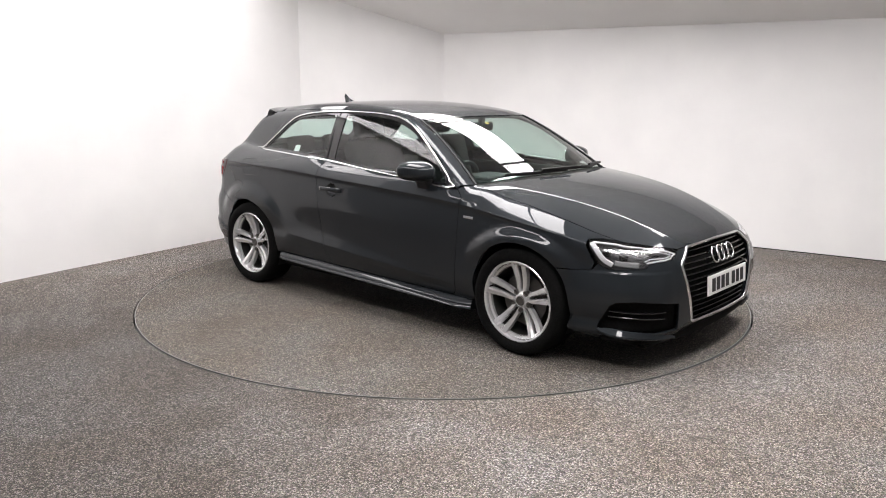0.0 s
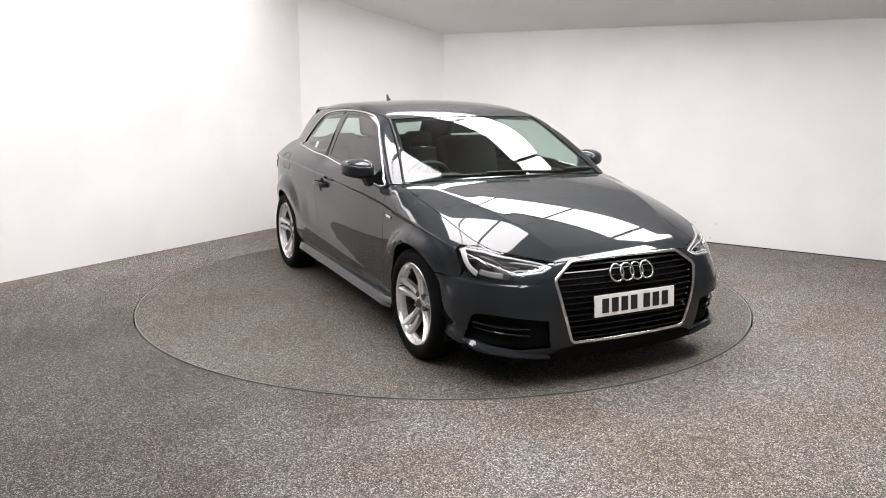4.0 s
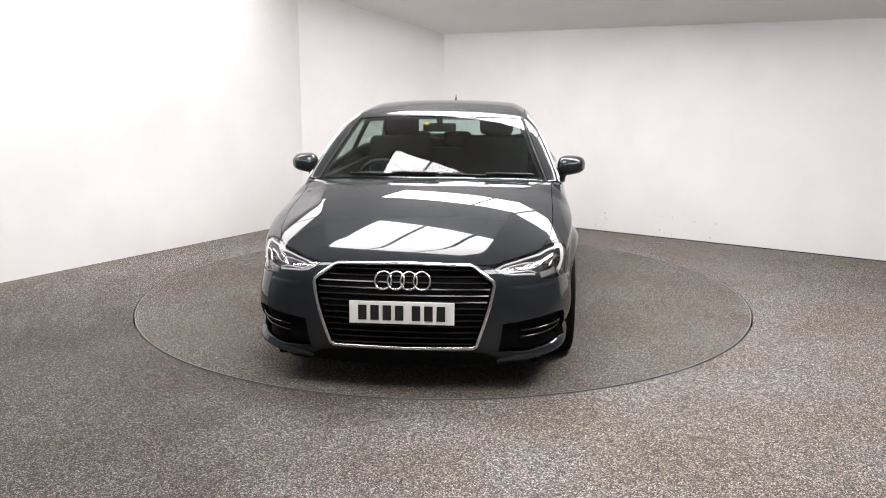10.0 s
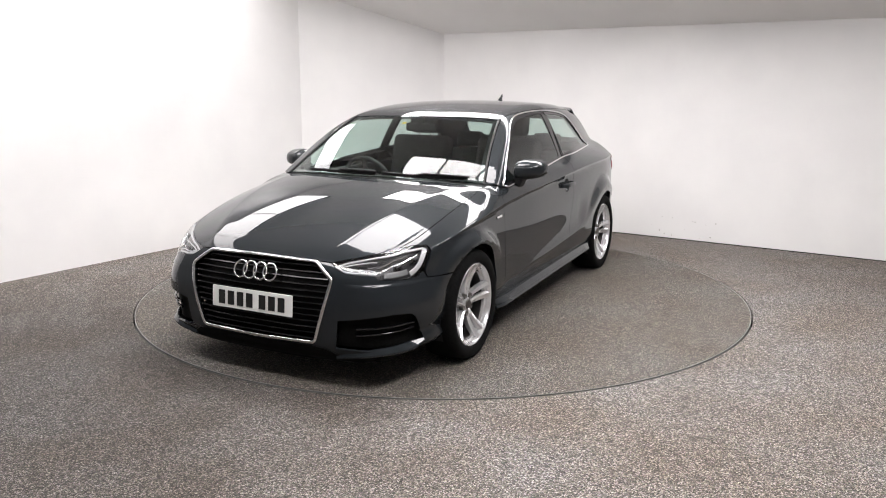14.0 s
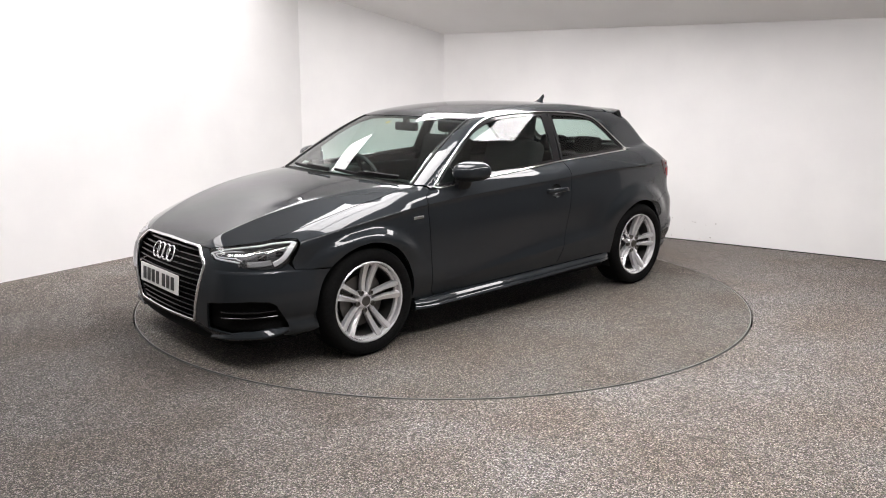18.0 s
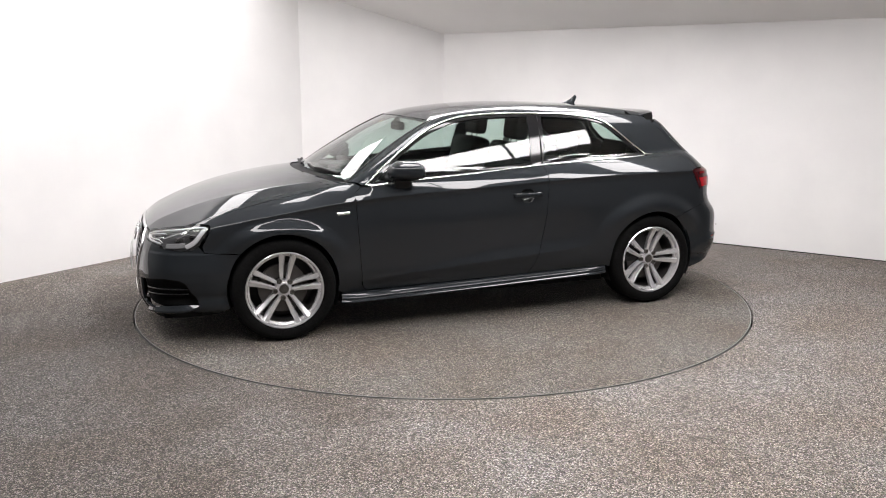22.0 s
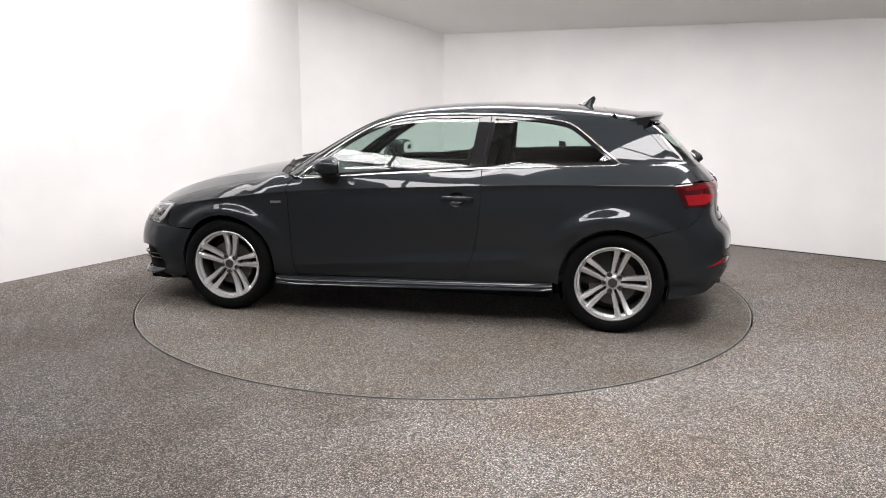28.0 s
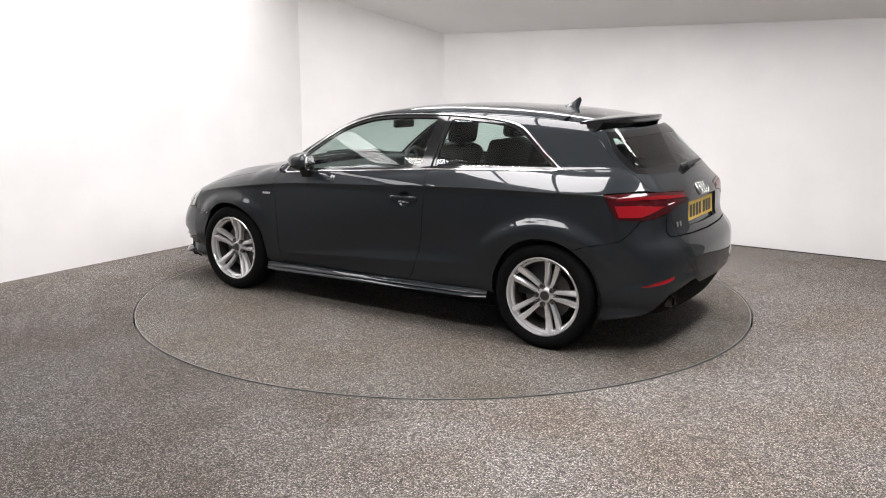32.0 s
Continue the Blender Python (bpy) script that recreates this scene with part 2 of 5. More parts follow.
# ------------------------------------------------------------------ room
LEFT_DIR = Vector((1.91, 2.90, 0)).normalized()
RIGHT_DIR = Vector((2.25, -1.50, 0)).normalized()
A = Vector((-1.57, 3.05, 0))
B = Vector((0.0, 3.63, 0))
L_END = A - LEFT_DIR * 11.5
R_END = B + RIGHT_DIR * 8.5
L_CUT = A - LEFT_DIR * 4.4
R_CUT = B + RIGHT_DIR * 5.6
WALL_T = 0.12


ACROSS = Vector((0.555, 0.832, 0)).normalized()


def ceiling_at(n):
    """Ceiling height n metres across the room: it rises from the far wall, then lies level."""
    return 2.10 + 0.325 * min(3.02 - n, 4.0)


def ceiling_z(x, y):
    return ceiling_at(Vector((x, y, 0)).dot(ACROSS))


def wall_between(name, p, q, paint=M_WALL, label="plain white painted studio wall"):
    d = (q - p).normalized()
    out = Vector((-d.y, d.x, 0))
    if out.dot(p + q) < 0:
        out = -out
    n = max(2, int((q - p).length / 0.5))
    bm = bmesh.new()
    rows = []
    for i in range(n + 1):
        s = p + (q - p) * (i / n)
        top = ceiling_z(s.x, s.y) + 0.05
        o = s + out * WALL_T
        rows.append([bm.verts.new((s.x, s.y, -0.02)), bm.verts.new((s.x, s.y, top)), bm.verts.new((o.x, o.y, top)), bm.verts.new((o.x, o.y, -0.02))])
    for a, b in zip(rows, rows[1:]):
        for j in range(4):
            bm.faces.new((a[j], b[j], b[(j + 1) % 4], a[(j + 1) % 4]))
    bm.faces.new(rows[0])
    bm.faces.new(rows[-1][::-1])
    return tagged(part(name, bm, paint), label, "wall", kind="structure")


def wall_corner():
    """The slanting corner wall, rounded where it meets the far wall."""
    u = (A - B).normalized()
    p, q = B + u * 0.5, B + RIGHT_DIR * 0.003
    pts = [A + (p - A) * i / 4 for i in range(4)]
    for i in range(11):
        t = i / 10
        pts.append(p * (1 - t) ** 2 + B * 2 * t * (1 - t) + q * t * t)
    bm = bmesh.new()
    rows = []
    for s in pts:
        top = ceiling_z(s.x, s.y) + 0.05
        o = s + ACROSS * WALL_T
        rows.append([bm.verts.new((s.x, s.y, -0.02)), bm.verts.new((s.x, s.y, top)), bm.verts.new((o.x, o.y, top)), bm.verts.new((o.x, o.y, -0.02))])
    for a, b in zip(rows, rows[1:]):
        for j in range(4):
            bm.faces.new((a[j], b[j], b[(j + 1) % 4], a[(j + 1) % 4]))
    bm.faces.new(rows[0])
    bm.faces.new(rows[-1][::-1])
    return tagged(part("wall_corner", bm, M_WALL, smooth=True, angle=40), "plain white painted studio wall", "wall", kind="structure")


def build_room():
    wall_between("wall_west", L_CUT, A)
    # out of view the wall turns grey, only to darken reflections in the flank
    wall_between("wall_west_rear", L_END, L_CUT, M_UNSEEN_WALL, "unseen grey wall added to close the room and darken the car's reflections")
    wall_corner()
    wall_between("wall_east", B, R_CUT)
    # unseen grey rear walls, added to close the room and dim reflections
    wall_between("wall_east_rear", R_CUT, R_END, M_UNSEEN_WALL, "unseen grey wall added to close the room and darken the car's reflections")
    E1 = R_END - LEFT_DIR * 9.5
    wall_between("wall_south_east", R_END, E1, M_UNSEEN_WALL, "unseen grey wall added to close the room and darken the car's reflections")
    wall_between("wall_south_west", E1, L_END, M_UNSEEN_WALL, "unseen grey wall added to close the room and darken the car's reflections")
    bm = bmesh.new()
    R = 2.2144
    seg = 128
    inner = [bm.verts.new(((R + 0.012) * math.cos(2 * math.pi * i / seg), (R + 0.012) * math.sin(2 * math.pi * i / seg), 0)) for i in range(seg)]
    outer = [bm.verts.new((16 * math.cos(2 * math.pi * i / seg), 16 * math.sin(2 * math.pi * i / seg), 0)) for i in range(seg)]
    for i in range(seg):
        bm.faces.new((inner[i], inner[(i + 1) % seg], outer[(i + 1) % seg], outer[i]))
    low = [bm.verts.new(v.co - Vector((0, 0, 0.05))) for v in inner]
    for i in range(seg):
        bm.faces.new((inner[i], low[i], low[(i + 1) % seg], inner[(i + 1) % seg]))
    tagged(part("floor", bm, M_CARPET), "grey-brown speckled carpet floor of the studio", "floor", kind="structure")
    # scuffs low on the far wall
    wall = bpy.data.objects["wall_east"]
    rnd = random.Random(4)
    for i in range(26):
        u = rnd.choice((rnd.uniform(1.95, 2.12), rnd.uniform(2.5, 3.25)))
        z, w, hgt = rnd.uniform(0.03, 0.22), rnd.uniform(0.003, 0.011), rnd.uniform(0.003, 0.012)
        p = B + RIGHT_DIR * u - ACROSS * 0.002
        bm = bmesh.new()
        bm.faces.new([bm.verts.new(p + RIGHT_DIR * (w * math.cos(a) * rnd.uniform(0.6, 1)) + Vector((0, 0, z + hgt * math.sin(a) * rnd.uniform(0.6, 1)))) for a in (0, 0.9, 1.9, 2.8, 3.7, 4.6, 5.5)])
        part("scuff", bm, M_SCUFF, wall)
    # ceiling
    bm = bmesh.new()
    g = []
    for v in (-12, -6, -2.5, -0.98, 1.0, 4.2):
        line = [RIGHT_DIR * u + ACROSS * v for u in (-9, 0, 11)]
        g.append([bm.verts.new((q.x, q.y, ceiling_at(v))) for q in line])
    for i in range(5):
        for j in range(2):
            bm.faces.new((g[i][j], g[i][j + 1], g[i + 1][j + 1], g[i + 1][j]))
    up = bmesh.ops.extrude_face_region(bm, geom=bm.faces[:])
    bmesh.ops.translate(bm, vec=(0, 0, 0.08), verts=[v for v in up["geom"] if isinstance(v, bmesh.types.BMVert)])
    tagged(part("ceiling", bm, M_CEIL), "pale grey sloping studio ceiling", "ceiling", kind="structure")


build_room()


def wall_foot_shade(name, p, q):
    """Thin dark strip standing in for the shadow line of the gap where a wall meets the carpet."""
    d = (q - p).normalized()
    side = Vector((d.y, -d.x, 0))
    if side.dot(p + q) > 0:
        side = -side
    bm = bmesh.new()
    a = [bm.verts.new(v) for v in (p, q, q + side * 0.006, p + side * 0.006)]
    b = [bm.verts.new(v.co + Vector((0, 0, 0.007))) for v in a]
    bm.faces.new(a)
    bm.faces.new(b[::-1])
    for k in range(4):
        bm.faces.new((a[k], a[(k + 1) % 4], b[(k + 1) % 4], b[k]))
    tagged(part(name, bm, M_RUBBER), "thin dark strip standing in for the shadow line at the foot of the wall", "baseboard", kind="structure")


# shadow line under the far wall, added as a black strip
wall_foot_shade("baseboard", B, R_CUT)


def light_panel(s0, s1, n0, n1, joints, along="s", shine=M_PANEL):
    """A run of glowing panels under the ceiling, from s0 to s1 along the far wall and n0 to n1 across, with dark joints."""
    sm, nm = (s0 + s1) / 2, (n0 + n1) / 2
    p = RIGHT_DIR * sm + ACROSS * nm
    slope = math.atan2(ceiling_at(n0) - ceiling_at(n1), n1 - n0)
    m = Matrix.Translation((p.x, p.y, (ceiling_at(n0) + ceiling_at(n1)) / 2 - 0.035)) @ Matrix((RIGHT_DIR, ACROSS, (0, 0, 1))).transposed().to_4x4() @ Matrix.Rotation(-slope, 4, "X")
    lx, ly = s1 - s0, (n1 - n0) / math.cos(slope)
    root = tagged(new("ceiling_light"), "white glowing ceiling light panels with thin dark joints", "light", group="ceiling lights")
    root.matrix_world = m
    part("backing", box_bm(-lx / 2 - 0.015, -ly / 2 - 0.015, 0.0, lx / 2 + 0.015, ly / 2 + 0.015, 0.025), M_FRAME, root)
    cuts = [-lx / 2] + [v - sm for v in joints] + [lx / 2] if along == "s" else [-ly / 2] + [(v - nm) / math.cos(slope) for v in joints] + [ly / 2]
    for a, c in zip(cuts, cuts[1:]):
        x0, x1, y0, y1 = (a + 0.024, c - 0.024, -ly / 2, ly / 2) if along == "s" else (-lx / 2, lx / 2, a + 0.024, c - 0.024)
        part("diffuser", box_bm(x0, y0, -0.016, x1, y1, -0.002), shine, root)


# a ring of strips round one large middle panel
light_panel(-1.55, 2.45, 0.98, 1.48, (-0.28, 0.78, 1.75))
light_panel(-0.82, 1.05, -1.36, -0.12, (-0.20, 0.42))
light_panel(-2.82, -2.34, -3.75, 0.9, (-2.6, -1.43, -0.26), "n", M_PANEL_SIDE)
light_panel(-2.1, 2.45, -3.80, -3.32, (-0.96, 0.18, 1.32))
light_panel(2.66, 3.18, -3.75, 0.85, (-2.6, -1.45, -0.3), "n", M_PANEL_RIGHT)

# ------------------------------------------------------------------ turntable
turntable = tagged(new("turntable"), "round carpeted turntable set flush in the floor", "turntable")


def build_turntable():
    R = 2.2144
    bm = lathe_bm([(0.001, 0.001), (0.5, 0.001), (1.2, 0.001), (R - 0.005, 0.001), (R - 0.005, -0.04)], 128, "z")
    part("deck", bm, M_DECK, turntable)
    bm = lathe_bm([(R - 0.005, -0.04), (R - 0.005, 0.0025), (R - 0.0005, 0.003), (R - 0.0005, -0.04)], 128, "z")
    part("edge_strip", bm, M_RIM, turntable, "thin grey metal edge strip")


build_turntable()

from mathutils.geometry import delaunay_2d_cdt as mathutils_cdt

# ------------------------------------------------------------------ car body surface


def spline(xs, ys, g):
    """Natural cubic through the points, straight beyond them."""
    n = len(xs)
    h = np.diff(xs)
    A = np.eye(n)
    r = np.zeros(n)
    for i in range(1, n - 1):
        A[i, i - 1], A[i, i], A[i, i + 1] = h[i - 1], 2 * (h[i - 1] + h[i]), h[i]
        r[i] = 6 * ((ys[i + 1] - ys[i]) / h[i] - (ys[i] - ys[i - 1]) / h[i - 1])
    m = np.linalg.solve(A, r)
    k = np.clip(np.searchsorted(xs, g) - 1, 0, n - 2)
    a, c = xs[k + 1] - g, g - xs[k]
    v = (m[k] * a ** 3 + m[k + 1] * c ** 3) / (6 * h[k]) + (ys[k] / h[k] - m[k] * h[k] / 6) * a + (ys[k + 1] / h[k] - m[k + 1] * h[k] / 6) * c
    lo = (ys[1] - ys[0]) / h[0] - h[0] * m[1] / 6
    hi = (ys[-1] - ys[-2]) / h[-1] + h[-1] * m[-2] / 6
    return np.where(g < xs[0], ys[0] + (g - xs[0]) * lo, np.where(g > xs[-1], ys[-1] + (g - xs[-1]) * hi, v))


def table(points, soft, cubic=False):
    """A smooth curve through sparse (x, y) points, as a lookup."""
    xs, ys = np.array(points, float).T
    if xs[0] > xs[-1]:
        xs, ys = xs[::-1], ys[::-1]
    if cubic:
        gx = np.linspace(xs[0] - 0.5, xs[-1] + 0.5, 400)
        xs, ys = gx, spline(xs, ys, gx)
    pad = 4 * soft
    g = np.linspace(xs[0] - pad, xs[-1] + pad, 1600)
    v = np.interp(g, xs, ys)
    lo, hi = g < xs[0], g > xs[-1]
    v[lo] = ys[0] + (g[lo] - xs[0]) * (ys[1] - ys[0]) / (xs[1] - xs[0])
    v[hi] = ys[-1] + (g[hi] - xs[-1]) * (ys[-1] - ys[-2]) / (xs[-1] - xs[-2])
    step = g[1] - g[0]
    k = np.arange(-int(3 * soft / step) - 1, int(3 * soft / step) + 2)
    w = np.exp(-0.5 * (k * step / soft) ** 2)
    w /= w.sum()
    h = len(k) // 2
    ext = np.concatenate([v[0] + (v[1] - v[0]) * np.arange(-h, 0), v, v[-1] + (v[-1] - v[-2]) * np.arange(1, h + 1)])
    v = np.convolve(ext, w, "valid")
    return lambda x: np.interp(x, g, v)


def smin(a, b, k):
    h = np.maximum(k - np.abs(a - b), 0) / k
    return np.minimum(a, b) - h * h * k * 0.25


def step01(x, a, b):
    s = np.clip((x - a) / (b - a), 0, 1)
    return s * s * (3 - 2 * s)


crease_z = table([(2.0, 0.66), (1.41, 0.763), (1.055, 0.812), (0.698, 0.847), (0.339, 0.868), (-0.023, 0.885), (-0.389, 0.903), (-0.759, 0.921), (-1.132, 0.929), (-1.509, 0.932), (-2.0, 0.93)], 0.03, True)
belt_z = table([(1.2, 0.87), (0.808, 0.912), (0.518, 0.938), (0.337, 0.952), (-0.03, 0.976), (-0.4, 1.003), (-0.772, 1.022), (-1.148, 1.034), (-1.4, 1.04)], 0.03, True)
roof_z = table([(0.8, 1.19), (0.56, 1.265), (0.315, 1.335), (0.109, 1.374), (-0.098, 1.398), (-0.306, 1.411), (-0.515, 1.415), (-0.726, 1.411), (-0.937, 1.402), (-1.151, 1.385), (-1.365, 1.361), (-1.6, 1.330)], 0.03, True)
bonnet_mid = table([(2.2, 0.60), (2.09, 0.672), (1.967, 0.737), (1.76, 0.823), (1.554, 0.885), (1.35, 0.928), (1.145, 0.958), (1.0, 0.975), (0.6, 1.01)], 0.04, True)
low_profile = table([(0.10, 0.74), (0.17, 0.790), (0.205, 0.843), (0.220, 0.856), (0.236, 0.857), (0.262, 0.851), (0.284, 0.842), (0.300, 0.840), (0.33, 0.856), (0.36, 0.863), (0.40, 0.868), (0.50, 0.867), (0.62, 0.867), (0.75, 0.868), (0.86, 0.866), (0.95, 0.862)], 0.006)
low_middle = table([(0.10, 0.74), (0.20, 0.800), (0.24, 0.826), (0.27, 0.838), (0.30, 0.846), (0.33, 0.856), (0.36, 0.863), (0.40, 0.868), (0.50, 0.867), (0.62, 0.867), (0.75, 0.868), (0.86, 0.866), (0.95, 0.862)], 0.008)
plan_y = table([(2.3, -0.30), (2.1, -0.195), (1.9, -0.105), (1.7, -0.045), (1.5, -0.014), (1.3, 0.0), (0.9, -0.005), (0.4, -0.002), (-0.2, 0.002), (-0.8, 0.002), (-1.2, -0.009), (-1.5, -0.030), (-1.75, -0.070), (-1.95, -0.118), (-2.2, -0.21)], 0.04, True)
shoulder = table([(2.2, 0.9), (1.3, 0.8), (0.9, 0.45), (0.4, 0.43), (0.0, 0.48), (-0.5, 0.62), (-0.9, 0.92), (-1.2, 1.12), (-1.5, 1.22), (-1.8, 0.9), (-2.2, 0.6)], 0.05, True)
nose_x = table([(0.08, 1.98), (0.14, 2.07), (0.18, 2.12), (0.25, 2.145), (0.38, 2.155), (0.48, 2.150), (0.58, 2.125), (0.66, 2.09), (0.72, 2.05), (0.80, 1.99), (1.0, 1.80)], 0.03)
tail_x = table([(0.10, -1.93), (0.20, -1.965), (0.28, -2.015), (0.38, -2.055), (0.50, -2.065), (0.60, -2.06), (0.645, -2.035), (0.685, -1.99), (0.75, -1.965), (0.85, -1.962), (0.905, -1.957), (0.945, -1.922), (1.00, -1.865), (1.3, -1.57), (1.4, -1.47)], 0.018)
glass_y = table([(0.3, 0.55), (0.6, 0.72), (0.76, 0.80), (0.85, 0.830), (0.92, 0.822), (1.0, 0.793), (1.1, 0.748), (1.2, 0.700), (1.3, 0.645), (1.36, 0.600), (1.45, 0.52)], 0.05)
glass_plan = table([(1.2, -0.03), (0.85, -0.008), (0.4, 0.0), (-0.2, -0.003), (-0.7, -0.025), (-1.1, -0.062), (-1.4, -0.105), (-1.7, -0.16), (-2.0, -0.23)], 0.04, True)
fold_y = table([(0.9, 0.655), (1.27, 0.594), (1.6, 0.520), (1.8, 0.463), (1.93, 0.420), (2.05, 0.375)], 0.03, True)
screen_x = table([(0.85, 1.17), (0.945, 1.03), (1.05, 0.865), (1.15, 0.69), (1.25, 0.51), (1.335, 0.34), (1.42, 0.15)], 0.02, True)


def blade_z(x):
    return 0.399 - 0.0735 * x


def wheel_bulge(x, z):
    """The soft flare over the wheel arches."""
    out = 0
    for wx, high, near, far in ((1.3005, 0.042, 0.365, 0.455), (-1.3005, 0.037, 0.395, 0.50)):
        r = np.hypot((x - wx) * 0.93, z - 0.316)
        out = out + high * (1 - step01(r, near, far)) * step01(z, 0.46, 0.70)
    return out


def blade(x, z):
    """The sharp line rising along the door: proud at the line, a flat hollow facet above it that widens rearwards, tucked in a little below."""
    d = z - blade_z(x)
    along = step01(x, -0.86, -0.62) * (1 - step01(x, 0.70, 0.84))
    wide = 0.010 + 0.044 * step01(0.85 - x, 0.0, 1.15)
    up = np.clip(d / wide, 0, None)
    facet = smin(up, 1 + 0 * up, 0.35)
    return along * (0.27 * wide * facet * (1 - step01(d, 1.6 * wide, 0.30)) + 0.007 * step01(-d, -0.001, 0.05) * (1 - 0.6 * step01(-d, 0.05, 0.15)))


def lower(x, y, z):
    ay = np.abs(y)
    cz = crease_z(x)
    over = z - cz
    ends = step01(np.abs(x), 0.96, 1.12)
    zc = np.minimum(z, cz)
    ys = low_profile(zc) * ends + low_middle(zc) * (1 - ends) + plan_y(x) + wheel_bulge(x, z) - blade(x, z)
    under = np.maximum(-over, 0)
    tuck = 0.020 * (1 - np.exp(-under / 0.022)) * np.exp(-under / 0.07) * step01(x, -1.8, -1.5) * (1 - step01(x, 1.35, 1.7))
    tuck_low = 0.030 * step01(-x, 1.45, 1.75) * step01(0.36 - z, 0.0, 0.26) + 0.03 * step01(x, 1.45, 1.75) * step01(0.30 - z, 0.0, 0.2)
    wide = 0.030 * step01(x, 1.5, 1.75) * (1 - step01(z, 0.44, 0.60))
    rise_over = np.maximum(over, 0)
    round_back = step01(-x, -0.1, 0.5)
    ys = ys - shoulder(x) * (rise_over * (1 - 0.28 * round_back) + 2.8 * round_back * rise_over ** 2) - tuck - tuck_low + wide
    ledge = 0.004 * (1 - step01(z, 0.553, 0.567))
    ys = ys + ledge * step01(x, 1.66, 1.76)
    valance = 0.009 * (1 - step01(z - np.minimum(0.362 + 0.36 * (-x - 1.66), 0.452), -0.012, 0.030)) * step01(-x, 1.60, 1.70)
    ys = ys + valance
    a = ys - ay
    b = nose_x(z) - 0.10 * ay ** 2 - 0.26 * ay ** 4 + ledge * step01(ay, 0.50, 0.58) - x
    c = x - (tail_x(z) + 0.13 * ay ** 2 + 0.14 * ay ** 4) + valance
    fold = ay - fold_y(x)
    rise = -0.175 * 0.5 * (fold + np.sqrt(fold * fold + 0.00002)) + 0.03 * 0.5 * (np.minimum(fold, 0) + 0.12) * step01(fold, -0.12, 0.0) * (1 - step01(fold, 0.0, 0.25))
    top_front = bonnet_mid(x) - 0.055 * ay ** 2 - 0.05 * ay ** 4 + rise * step01(x, 0.95, 1.15)
    d = np.where(x > 0.75, top_front, 0.985 + 0.09 * step01(-x, 0.30, 0.80)) - z
    f = smin(a, b, 0.10 + 0.06 * step01(z, 0.45, 0.65))
    f = smin(f, c, 0.13)
    return smin(f, d, 0.06)


def upper(x, y, z):
    ay = np.abs(y)
    a = glass_y(z) + glass_plan(x) - ay
    b = screen_x(z) - 0.30 * ay ** 2 - x
    c = x - (tail_x(z) + 0.14 * ay ** 2)
    d = roof_z(x) - 0.055 * ay ** 2 - 0.10 * ay ** 4 - z
    f = smin(a, b, 0.03)
    f = smin(f, c, 0.09)
    return smin(f, d, 0.08)


def body(p):
    x, y, z = p[:, 0], p[:, 1], p[:, 2]
    f, g = lower(x, y, z), upper(x, y, z)
    return -smin(-f, -g, 0.02)


def body_normal(p, e=0.003):
    n = np.stack([body(p + e * np.eye(3)[i]) - body(p - e * np.eye(3)[i]) for i in range(3)], 1)
    return -n / np.maximum(np.linalg.norm(n, axis=1), 1e-9)[:, None]


def march(start, way, length=3.2, steps=90):
    """First point of the body along each ray from outside."""
    n = len(start)
    t = np.full(n, length)
    found = np.zeros(n, bool)
    ds = length / steps
    for i in range(steps):
        live = np.where(~found)[0]
        if not len(live):
            break
        s = (i + 1) * ds
        v = body(start[live] + way[live] * s)
        hit = live[v > 0]
        t[hit] = s
        found[hit] = True
    lo, hi = t - ds, t.copy()
    for _ in range(16):
        mid = (lo + hi) / 2
        inside = body(start + way * mid[:, None]) > 0
        hi = np.where(inside, mid, hi)
        lo = np.where(inside, lo, mid)
    return start + way * hi[:, None]


class Flat:
    """Projects onto the body along one direction."""

    def __init__(self, way, up):
        self.w = np.array(way, float) / np.linalg.norm(way)
        u = np.cross(up, self.w)
        self.u = u / np.linalg.norm(u)
        self.v = np.cross(self.w, self.u)
        self.mid = np.array((0, 0, 0.7))

    def flat(self, p):
        p = np.asarray(p, float)
        return np.stack([p @ self.u, p @ self.v], -1)

    def lift(self, q):
        q = np.asarray(q, float)
        start = q[:, :1] * self.u + q[:, 1:] * self.v
        start = start - self.w * (start @ self.w)[:, None] + self.w * (self.mid @ self.w - 2.9)
        return march(start, np.tile(self.w, (len(q), 1)), 5.0, 160)


class Wrap:
    """Projects level rays towards an upright axis, for the car's ends."""

    def __init__(self, ax, sign):
        self.ax, self.s = ax, sign

    def flat(self, p):
        p = np.asarray(p, float)
        return np.stack([np.arctan2(p[..., 1], self.s * (p[..., 0] - self.ax)) * 0.85, p[..., 2]], -1)

    def lift(self, q):
        a = np.asarray(q)[:, 0] / 0.85
        d = np.stack([self.s * np.cos(a), np.sin(a), 0 * a], 1)
        start = np.stack([np.full(len(a), self.ax), 0 * a, np.asarray(q)[:, 1]], 1) + d * 1.9
        return march(start, -d, 1.85, 80)


SIDE = Flat((0, -1, 0), (0, 0, 1))
HIGH = Flat((0, -0.80, -0.60), (0, 0, 1))
TOP = Flat((0, 0, -1), (1, 0, 0))
FRONT = Flat((-1, 0, -0.55), (0, 0, 1))
REAR = Flat((1, 0, -0.35), (0, 0, 1))
NOSE = Wrap(1.15, 1)
TAIL = Wrap(-1.15, -1)


